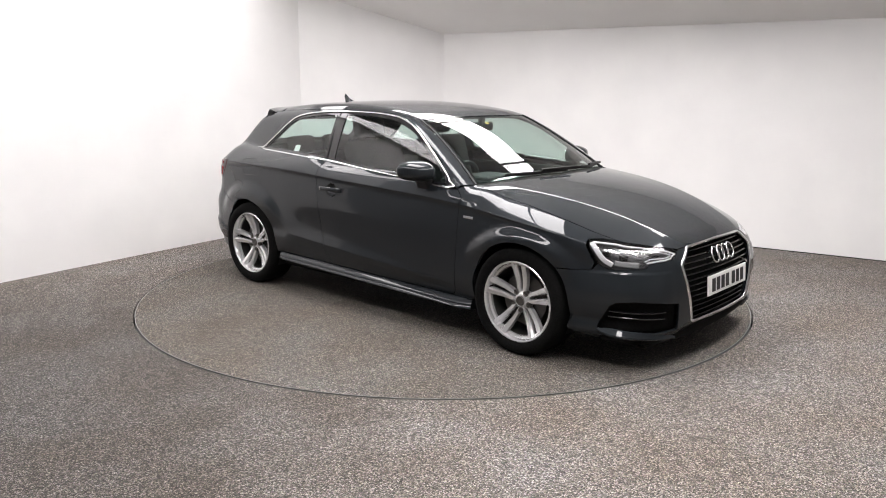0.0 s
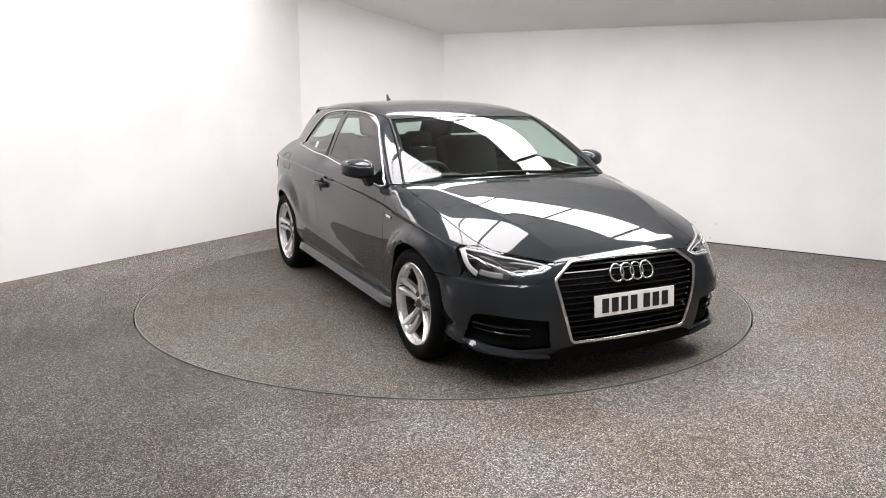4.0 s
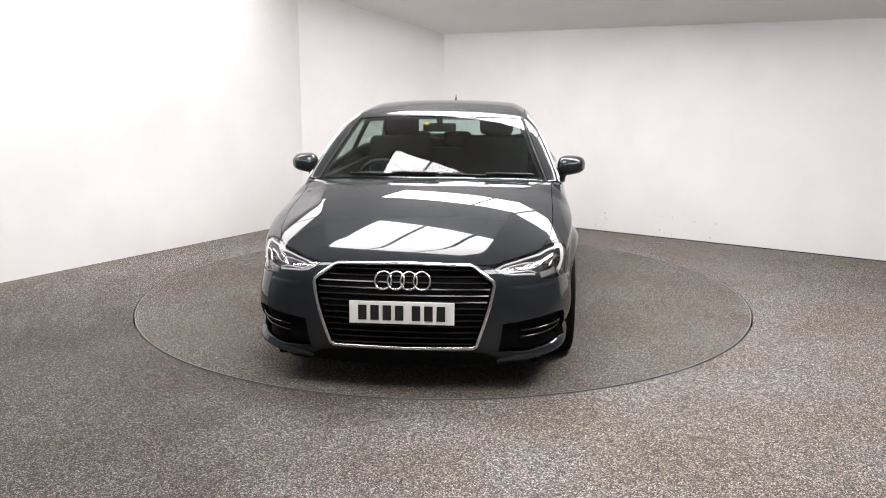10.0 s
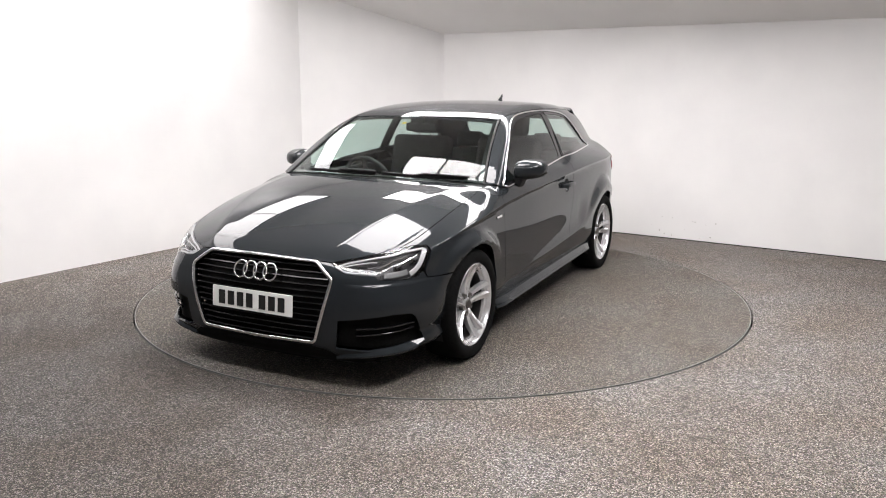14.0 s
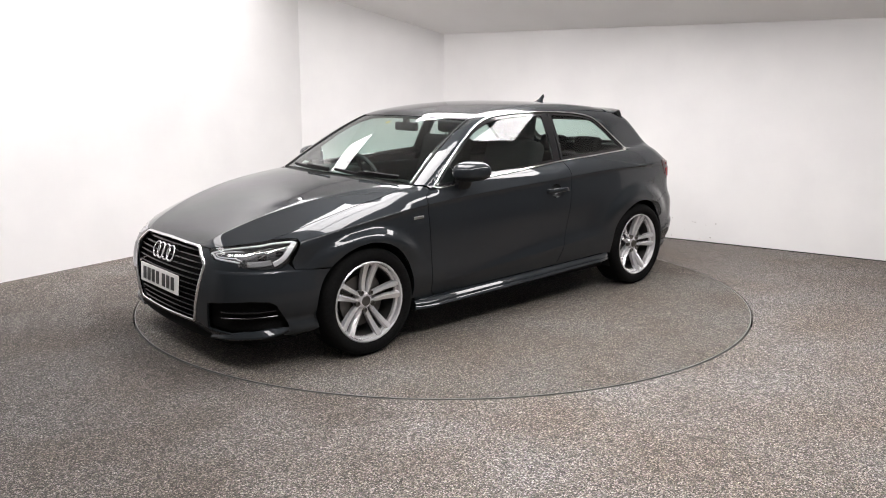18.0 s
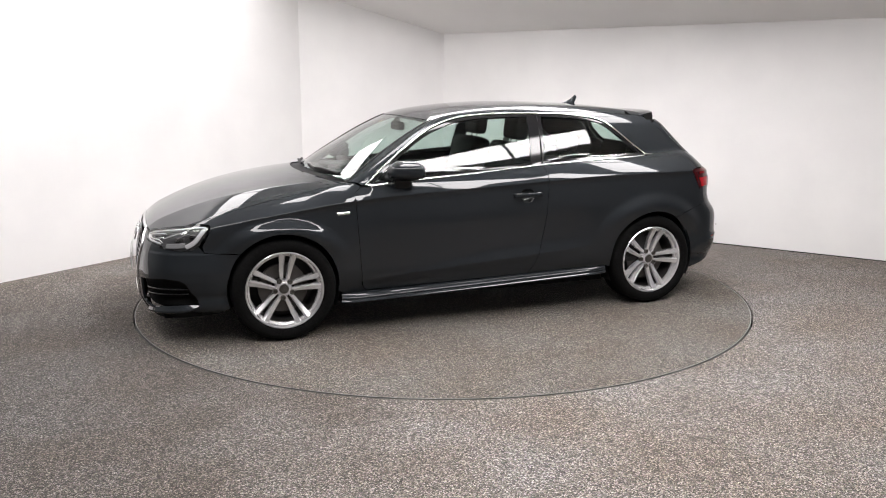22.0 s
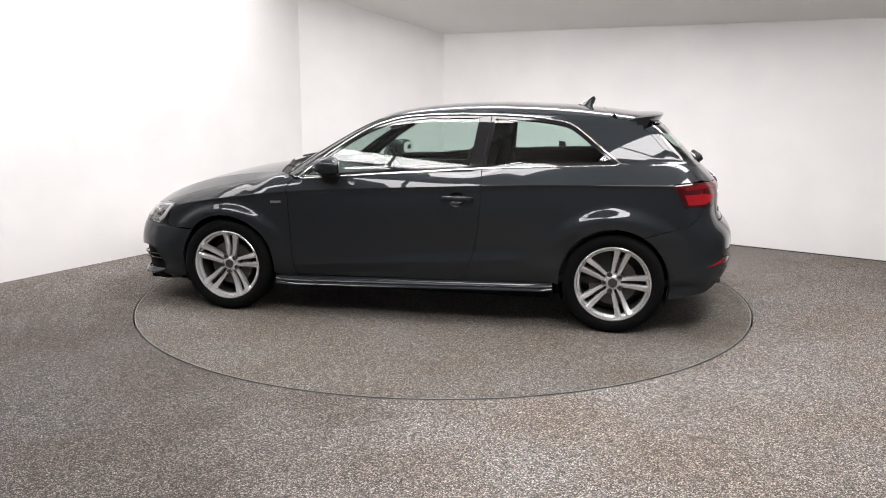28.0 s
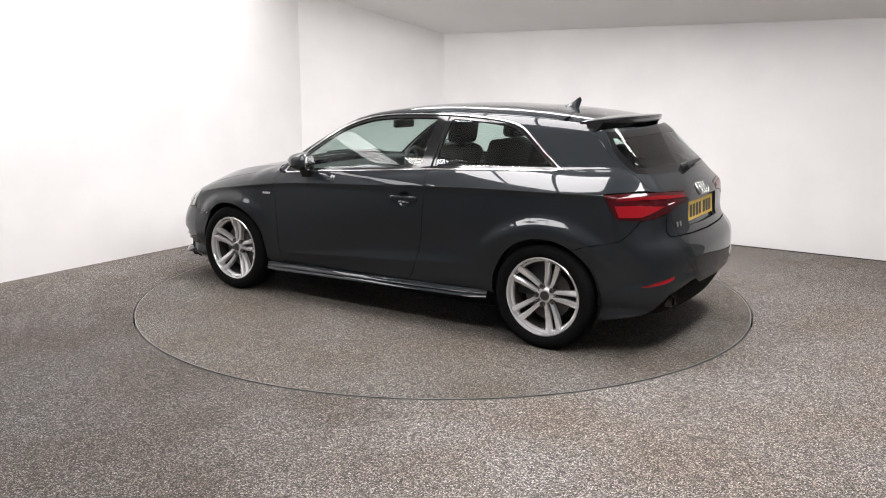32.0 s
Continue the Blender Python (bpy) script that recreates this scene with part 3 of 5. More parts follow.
def curve(points, n=40, closed=False):
    """A smooth line through a few points (Catmull-Rom)."""
    P = np.array(points, float)
    if len(P) == 2:
        s = np.linspace(0, 1, n)[:, None]
        return P[0] * (1 - s) + P[1] * s
    Q = np.vstack([2 * P[0] - P[1], P, 2 * P[-1] - P[-2]])
    m = len(P) - 1
    t = np.linspace(0, m, n)
    i = np.minimum(t.astype(int), m - 1)
    f = (t - i)[:, None]
    p0, p1, p2, p3 = Q[i], Q[i + 1], Q[i + 2], Q[i + 3]
    return 0.5 * (2 * p1 + (p2 - p0) * f + (2 * p0 - 5 * p1 + 4 * p2 - p3) * f ** 2 + (3 * p1 - p0 - 3 * p2 + p3) * f ** 3)


def on_side(points):
    """Points (x, z) of the left flank, lifted onto the body."""
    q = np.array(points, float)
    return SIDE.lift(SIDE.flat(np.stack([q[:, 0], 0 * q[:, 0], q[:, 1]], 1)))


def on_top(points):
    q = np.array(points, float)
    return TOP.lift(TOP.flat(np.stack([q[:, 0], q[:, 1], 0 * q[:, 0]], 1)))


def resample(q, h):
    """Even steps along a closed outline, corners kept."""
    out = []
    n = len(q)
    for i in range(n):
        a, b = q[i], q[(i + 1) % n]
        k = max(1, int(round(np.linalg.norm(b - a) / h)))
        for j in range(k):
            out.append(a + (b - a) * j / k)
    return np.array(out)


def inside(pts, poly):
    x, y = pts[:, 0], pts[:, 1]
    r = np.zeros(len(pts), bool)
    a, b = poly, np.roll(poly, -1, 0)
    for (x1, y1), (x2, y2) in zip(a, b):
        if y1 == y2:
            continue
        r ^= ((y1 > y) != (y2 > y)) & (x < (x2 - x1) * (y - y1) / (y2 - y1) + x1)
    return r


def shrink(q, d):
    """Moves an outline inwards by d."""
    area = 0.5 * np.sum(q[:, 0] * np.roll(q[:, 1], -1) - np.roll(q[:, 0], -1) * q[:, 1])
    if area < 0:
        q = q[::-1]
    e = np.roll(q, -1, 0) - q
    e = e / np.maximum(np.linalg.norm(e, axis=1), 1e-9)[:, None]
    n = np.stack([-e[:, 1], e[:, 0]], 1)
    m = n + np.roll(n, 1, 0)
    m = m / np.maximum(np.linalg.norm(m, axis=1), 0.3)[:, None]
    k = 1 / np.clip(np.sum(m * n, 1), 0.5, 1)
    return q + m * (d * k)[:, None]


def clean(q, eps=0.0015):
    keep = [q[0]]
    for p in q[1:]:
        if np.linalg.norm(p - keep[-1]) > eps:
            keep.append(p)
    if np.linalg.norm(keep[0] - keep[-1]) < eps:
        keep.pop()
    return np.array(keep)


def skin(name, proj, outline, material, parent, label="", holes=(), h=0.022, gap=0.002, depth=0.014, raise_by=0.0, mirror=None, lines=()):
    """A panel of the body: the outline (3D points) and its holes are filled on the surface, with turned-in edges.
    lines: folds that the mesh must follow. mirror: None (as it is), 'both' (a second one for the right flank)."""
    out = clean(proj.flat(np.asarray(outline, float)))
    out = resample(shrink(out, gap), h)
    loops = [out] + [resample(shrink(clean(proj.flat(np.asarray(k, float))), -gap), h * 0.7) for k in holes]
    lo, hi = out.min(0), out.max(0)
    gx, gy = np.meshgrid(np.arange(lo[0], hi[0], h), np.arange(lo[1], hi[1], h))
    gx = gx + (np.arange(gx.shape[0]) % 2)[:, None] * h / 2
    pts = np.stack([gx.ravel(), gy.ravel()], 1)
    ok = inside(pts, out)
    for k in loops[1:]:
        ok &= ~inside(pts, k)
    pts = pts[ok]
    rim = np.vstack(loops)
    folds = []
    for k in lines:
        q = proj.flat(np.asarray(k, float))
        near = np.array([np.linalg.norm(rim - v, axis=1).min() for v in q])
        ok = inside(q, out) & (near > 0.35 * h)
        for hole in loops[1:]:
            ok &= ~inside(q, hole)
        folds.append((q, ok))
    rim = np.vstack([rim] + [q[ok] for q, ok in folds])
    keep = np.ones(len(pts), bool)
    for i in range(0, len(pts), 400):
        d = np.linalg.norm(pts[i:i + 400, None] - rim[None], axis=2).min(1)
        keep[i:i + 400] = d > 0.45 * h
    pts = np.vstack([rim, pts[keep]])
    edges, base = [], 0
    for k in loops:
        n = len(k)
        edges += [(base + i, base + (i + 1) % n) for i in range(n)]
        base += n
    for q, ok in folds:
        ids = np.where(ok)[0]
        edges += [(base + i, base + i + 1) for i in range(len(ids) - 1) if ids[i + 1] == ids[i] + 1]
        base += len(ids)
    vs, _, fs, orig, _, _ = mathutils_cdt([Vector(p) for p in pts], edges, [], 0, 1e-6)
    q = np.array([(v.x, v.y) for v in vs])
    tri = np.array([f for f in fs if len(f) == 3])
    mid = q[tri].mean(1)
    ok = inside(mid, out)
    for k in loops[1:]:
        ok &= ~inside(mid, k)
    tri = tri[ok]
    p = proj.lift(q)
    nrm = body_normal(p)
    if raise_by:
        p = p + nrm * raise_by
    fn = np.cross(p[tri[:, 1]] - p[tri[:, 0]], p[tri[:, 2]] - p[tri[:, 0]])
    flip = np.sum(fn * nrm[tri[:, 0]], 1) < 0
    tri[flip] = tri[flip][:, ::-1]
    # turned-in edges along open borders
    count = {}
    for t in tri:
        for a, b in ((t[0], t[1]), (t[1], t[2]), (t[2], t[0])):
            count[(a, b)] = 1
    border = [e for e in count if (e[1], e[0]) not in count]
    verts = [p]
    norms = [nrm]
    faces = [tuple(int(i) for i in t) for t in tri]
    base = len(p)
    if depth:
        ids = sorted({i for e in border for i in e})
        at = {v: i for i, v in enumerate(ids)}
        rimp, rimn = p[ids], nrm[ids]
        side = np.zeros_like(rimp)
        for a, b in border:
            d = p[b] - p[a]
            s = np.cross(d, nrm[a])
            s /= max(np.linalg.norm(s), 1e-9)
            side[at[a]] += s
            side[at[b]] += s
        side /= np.maximum(np.linalg.norm(side, axis=1), 1e-9)[:, None]
        verts += [rimp, rimp - rimn * depth]
        norms += [side, side]
        k = len(ids)
        for a, b in border:
            faces.append((base + at[a], base + k + at[a], base + k + at[b], base + at[b]))
    verts, norms = np.vstack(verts), np.vstack(norms)
    made = []
    for s in ((1, -1) if mirror == "both" else (1,)):
        V, N = verts.copy(), norms.copy()
        V[:, 1] *= s
        N[:, 1] *= s
        F = faces if s == 1 else [f[::-1] for f in faces]
        me = bpy.data.meshes.new(name)
        me.from_pydata([tuple(v) for v in V], [], F)
        me.update()
        me.shade_smooth()
        me.normals_split_custom_set_from_vertices([tuple(n) for n in N])
        made.append(finish(name, me, material, parent, label))
    return made


def on_body(proj, pts):
    """Lifts 3D guide points onto the body along proj; gives points and normals."""
    p = proj.lift(proj.flat(np.asarray(pts, float)))
    return p, body_normal(p)


def flip_y(p):
    return np.asarray(p, float) * np.array((1, -1, 1))


def both_sides(half):
    """A half outline (y >= 0) closed with its mirror image."""
    half = np.asarray(half, float)
    return np.vstack([half, flip_y(half)[::-1]])

# ------------------------------------------------------------------ car
car = tagged(new("car"), "dark metallic grey three-door hatchback car on the turntable", "car")
WHEELS = ((1.3005, 1), (1.3005, -1), (-1.3005, 1), (-1.3005, -1))
ARCH_R, HUB_Z = 0.336, 0.316

DLO_TOP = curve([(0.775, 0.930), (0.66, 1.024), (0.516, 1.131), (0.33, 1.247), (0.145, 1.313), (-0.04, 1.337), (-0.226, 1.345), (-0.413, 1.346), (-0.6, 1.341), (-0.79, 1.328), (-0.93, 1.308), (-1.015, 1.282), (-1.09, 1.230), (-1.20, 1.140), (-1.315, 1.052)], 90)
DLO_BOTTOM = np.array([(x, belt_z(x) + 0.004) for x in np.linspace(-1.315, 0.775, 60)])
DOOR_FRONT = curve([(0.81, 0.918), (0.852, 0.875), (0.847, 0.80), (0.838, 0.656), (0.822, 0.40), (0.812, 0.30), (0.785, 0.266)], 30)
DOOR_REAR = curve([(-0.29, 0.289), (-0.345, 0.31), (-0.402, 0.43), (-0.443, 0.62), (-0.460, 0.80), (-0.466, 0.90), (-0.455, belt_z(-0.455))], 30)
SCREEN_EDGE = curve([(0.885, 0.738, 0.947), (0.75, 0.698, 1.035), (0.60, 0.654, 1.133), (0.42, 0.609, 1.24), (0.278, 0.574, 1.320)], 30)
DITCH = curve([(0.278, 0.574), (0.10, 0.581), (-0.2, 0.583), (-0.6, 0.571), (-1.0, 0.547), (-1.30, 0.520), (-1.44, 0.505)], 40)
SHUT = curve([(1.823, 0.690), (1.706, 0.727), (1.521, 0.747), (1.35, 0.752), (1.224, 0.752), (1.0, 0.754), (0.880, 0.755)], 30)
LAMP_TOP = curve([(2.048, 0.425), (2.02, 0.478), (1.975, 0.548), (1.87, 0.660), (1.823, 0.690)], 14)
LAMP_TIP = np.array([(1.823, 0.690), (1.760, 0.742), (1.712, 0.785)])


GATE_EDGE = np.array([(-1.445, 0.548, 1.262), (-1.50, 0.568, 1.205), (-1.558, 0.588, 1.150), (-1.66, 0.606, 1.066), (-1.74, 0.618, 1.010), (-1.80, 0.622, 0.975)])


def arch(x0, a0, a1, n=40, r=ARCH_R):
    """Wheel-arch edge: angles in degrees, 0 forwards, 90 up."""
    w = np.radians(np.linspace(a0, a1, n))
    return np.stack([x0 + r * np.cos(w), HUB_Z + 0.012 + r * np.sin(w)], 1)


def side_skins():
    # door
    belt = np.array([(x, belt_z(x)) for x in np.linspace(-0.455, 0.81, 30)])
    door_line = np.vstack([DOOR_FRONT, DOOR_REAR, belt[1:-1]])
    xs = np.arange(-1.9, 1.75, 0.018)
    creases = [on_side(np.c_[xs, crease_z(xs) + d]) for d in (-0.006, 0.0, 0.006)]
    xb = np.arange(-0.95, 1.0, 0.02)
    blades = [on_side(np.c_[xb, blade_z(xb) + d]) for d in (-0.008, -0.002, 0.002, 0.010)]
    w = np.linspace(0, 2 * math.pi, 33)[:-1]
    cup = on_side(np.c_[-0.308 + 0.050 * np.sign(np.cos(w)) * np.abs(np.cos(w)) ** 0.8, 0.819 + 0.045 * np.sin(w)])
    skin("door", SIDE, on_side(door_line), M_PAINT, car, mirror="both", lines=creases + blades, holes=[cup])
    for s in (1, -1):
        # hollow behind the handle, a shallow bowl
        bm = bmesh.new()
        rings = []
        mid = cup.mean(0)
        for k, deep in ((1.06, 0.001), (0.97, 0.005), (0.86, 0.016), (0.66, 0.026), (0.35, 0.030)):
            q = mid + (cup - mid) * k - np.array((0, deep, 0))
            rings.append([bm.verts.new(v * (1, s, 1)) for v in q])
        for a, b in zip(rings, rings[1:]):
            for k in range(len(a)):
                bm.faces.new((a[k], a[(k + 1) % len(a)], b[(k + 1) % len(a)], b[k]))
        bm.faces.new(rings[-1])
        part("handle_cup", bm, M_PAINT, car, smooth=True)
    # front wing
    ditch_low = on_side(arch(1.3005, 42, 189, 42))
    wing = np.vstack([on_top(SHUT), on_side(DOOR_FRONT[:-1]), on_side([(0.80, 0.258), (0.93, 0.254)]), ditch_low[::-1], on_side([(1.66, 0.559), (1.752, 0.566), (1.764, 0.603), (1.737, 0.650), (1.712, 0.697)]), on_top(LAMP_TIP[::-1][:2])])
    skin("front_wing", HIGH, wing, M_PAINT, car, mirror="both", lines=creases)
    # side panel with the roof rail and the rear pillar
    rail = np.vstack([on_body(FRONT, SCREEN_EDGE)[0], on_top(DITCH[1:])])
    tail_edge = on_body(REAR, GATE_EDGE)[0]
    lamp_edge = on_body(TAIL, TAILLAMP[[2, 1, 0, 11, 10, 9]])[0]
    low = on_side(np.vstack([[(-1.79, 0.73), (-1.74, 0.685), (-1.66, 0.662), (-1.56, 0.643)], arch(-1.3005, 122, -7, 44)]))
    bottom = on_side([(-0.92, 0.302), (-0.60, 0.294), (-0.36, 0.288)])
    front = on_side(DOOR_REAR[1:])
    back = on_side(np.vstack([DLO_BOTTOM[(DLO_BOTTOM[:, 0] < -0.46)][::-1], DLO_TOP[::-1]]))
    pillar_foot = on_side([(0.80, 0.925)])
    line = np.vstack([rail, tail_edge, lamp_edge, low, bottom, front, back, pillar_foot])
    skin("side_panel", HIGH, line, M_PAINT, car, mirror="both", lines=creases + blades)
    # sill blade, standing proud of the door
    for s in (1, -1):
        bm = bmesh.new()
        rows = []
        for x in np.linspace(0.950, -0.925, 24):
            u = (0.935 - x) / 1.84
            end = 1 - 0.55 * float(step01(abs(x - 0.012), 0.86, 0.94))
            zt, zl = 0.252 + 0.047 * u, 0.196 + 0.048 * u
            sect = ((0.815, zt + 0.008), (0.845, zt + 0.004), (0.858, zt - 0.004), (0.8705, zt - 0.015), (0.8760, zt - 0.022), (0.8770, zt - 0.0265), (0.8745, zt - 0.030), (0.8800, zt - 0.035), (0.8855, zt - 0.043), (0.8850, zt - 0.048), (0.870, zl + 0.003), (0.858, zl), (0.78, zl + 0.006), (0.78, zt))
            rows.append([bm.verts.new((x, s * (0.84 + (y - 0.84) * (end if y > 0.84 else 1)), z)) for y, z in sect])
        n = len(rows[0])
        for a, b in zip(rows, rows[1:]):
            for k in range(n):
                bm.faces.new((a[k], a[(k + 1) % n], b[(k + 1) % n], b[k]))
        bm.faces.new(rows[0])
        bm.faces.new(rows[-1][::-1])
        part("sill", bm, M_PAINT, car, smooth=True, angle=28)
    # windows
    loop = np.vstack([DLO_TOP, DLO_BOTTOM[1:-1]])
    inner = shrink(clean(loop), 0.022)
    frame = on_side(loop)

    def cut(poly, x_low, x_high, keep_front):
        """Part of a window outline before or behind a slanted line."""
        poly = resample(poly, 0.01)
        line = x_low + (poly[:, 1] - 1.0) / 0.346 * (x_high - x_low)
        return poly[poly[:, 0] > line] if keep_front else poly[poly[:, 0] < line]

    fg = cut(inner, -0.375, -0.415, True)
    rg = cut(inner, -0.475, -0.515, False)
    skin("window_frame", SIDE, frame, M_GLOSSBLACK, car, "black window surround", holes=[on_side(fg), on_side(rg)], mirror="both", raise_by=-0.003, gap=0.0)
    skin("door_glass", SIDE, on_side(fg), M_GLASS, car, "lightly tinted door glass", mirror="both", raise_by=-0.006, gap=-0.004, depth=0.004)
    skin("quarter_glass", SIDE, on_side(rg), M_GLASS, car, "lightly tinted fixed side glass", mirror="both", raise_by=-0.006, gap=-0.004, depth=0.004)
    p = on_side(resample(clean(loop), 0.02))
    n = body_normal(p)
    for s in (1, -1):
        q = p * (1, s, 1)
        m = n * (1, s, 1)
        part("chrome_strip", sweep_bm(q, 0.012, 0.005, m, closed=True), M_CHROME, car, "bright chrome window strip", smooth=True)
    p = on_side([(-1.30, 1.054), (-1.335, 1.050), (-1.372, 1.047)])
    for s in (1, -1):
        part("chrome_tip", sweep_bm(p * (1, s, 1), 0.015, 0.005, body_normal(p) * (1, s, 1), taper=[1.0, 0.9, 0.35]), M_CHROME, car)
    # dark joint between door glass and side glass
    p = on_side([(-0.455, belt_z(-0.455)), (-0.47, 1.15), (-0.487, 1.335)])
    for s in (1, -1):
        part("pillar_joint", sweep_bm(p * (1, s, 1), 0.006, 0.004, body_normal(p) * (1, s, 1)), M_BLACK, car)


def top_skins():
    half = np.vstack([[(2.068, 0, 0), (2.066, 0.2, 0), (2.057, 0.365, 0)], np.c_[LAMP_TOP[:-1], 0 * LAMP_TOP[1:, 0]], np.c_[SHUT, 0 * SHUT[:, 0]], [(0.958, 0.66, 0), (1.030, 0.40, 0), (1.066, 0.2, 0), (1.078, 0, 0)]])
    xs = np.arange(1.0, 2.06, 0.02)
    folds = [on_top(np.c_[xs, s * (fold_y(xs) + d)]) for s in (1, -1) for d in (-0.006, 0.0, 0.006)]
    skin("bonnet", TOP, both_sides(on_top(half[:, :2])), M_PAINT, car, lines=folds)
    d = np.c_[DITCH, 0 * DITCH[:, 0]]
    front = d[d[:, 0] > -1.255]
    back = d[d[:, 0] < -1.245]
    half = np.vstack([[(0.335, 0, 0), (0.327, 0.25, 0)], front, [(-1.265, 0.465, 0), (-1.20, 0.2, 0), (-1.185, 0, 0)]])
    skin("roof", TOP, both_sides(on_top(half[:, :2])), M_PAINT, car)
    half = np.vstack([[(-1.185, 0, 0), (-1.20, 0.2, 0), (-1.265, 0.465, 0)], back, [(-1.475, 0.3, 0), (-1.485, 0, 0)]])
    skin("tailgate_crown", TOP, both_sides(on_top(half[:, :2])), M_PAINT, car)
    base = np.array([(0.995, 0, 0.968), (0.975, 0.25, 0.968), (0.927, 0.50, 0.962), (0.875, 0.733, 0.955)])
    edge = SCREEN_EDGE - np.array((0, 0.010, 0))
    crown = np.array([(0.322, 0.25, 1.335), (0.330, 0, 1.338)])
    outline = np.vstack([base, edge[1:], crown])
    p = both_sides(on_body(FRONT, outline)[0])
    skin("windscreen", FRONT, p, M_GLASS, car, "clear curved windscreen", depth=0.004, raise_by=-0.003)
    flat = FRONT.flat(p)
    hole = shrink(clean(flat), 0.030)
    skin("screen_border", FRONT, p, M_GLOSSBLACK, car, "black printed screen border", holes=[FRONT.lift(hole)], raise_by=-0.007, gap=0.0, depth=0)
    q, n = on_body(FRONT, edge)
    for s in (1, -1):
        part("screen_seal", sweep_bm(q * (1, s, 1), 0.014, 0.004, n * (1, s, 1)), M_BLACK, car)
    cowl = both_sides(on_top([(1.086, 0), (1.074, 0.2), (1.036, 0.42), (0.955, 0.68), (0.875, 0.748), (0.84, 0.715), (0.905, 0.5), (0.955, 0.25), (0.97, 0)]))
    skin("scuttle", TOP, cowl, M_BLACK, car, raise_by=-0.012, gap=0.0)


GRILLE = np.array([(2.1, 0.0, 0.667), (2.1, 0.350, 0.661), (2.1, 0.368, 0.653), (2.1, 0.450, 0.588), (2.1, 0.452, 0.570), (2.1, 0.356, 0.268), (2.1, 0.340, 0.257), (2.1, 0.0, 0.252)])
LAMP_LOW = np.array([(1.715, 0.79, 0.690), (1.735, 0.785, 0.655), (1.768, 0.78, 0.605), (1.800, 0.772, 0.582), (1.87, 0.742, 0.578), (1.985, 0.655, 0.588), (1.995, 0.648, 0.606), (2.03, 0.60, 0.610), (2.058, 0.51, 0.614), (2.062, 0.475, 0.626)])
INTAKE = np.array([(2.117, 0.500, 0.380), (2.065, 0.644, 0.402), (1.98, 0.742, 0.413), (1.905, 0.797, 0.406), (1.870, 0.806, 0.385), (1.806, 0.815, 0.262), (1.818, 0.81, 0.238), (1.915, 0.755, 0.228), (2.02, 0.66, 0.226), (2.105, 0.478, 0.232)])


def resample_line(q, n):
    """n points spread evenly along an open line."""
    d = np.r_[0, np.cumsum(np.linalg.norm(np.diff(q, axis=0), axis=1))]
    t = np.linspace(0, d[-1], n)
    return np.c_[np.interp(t, d, q[:, 0]), np.interp(t, d, q[:, 1])]


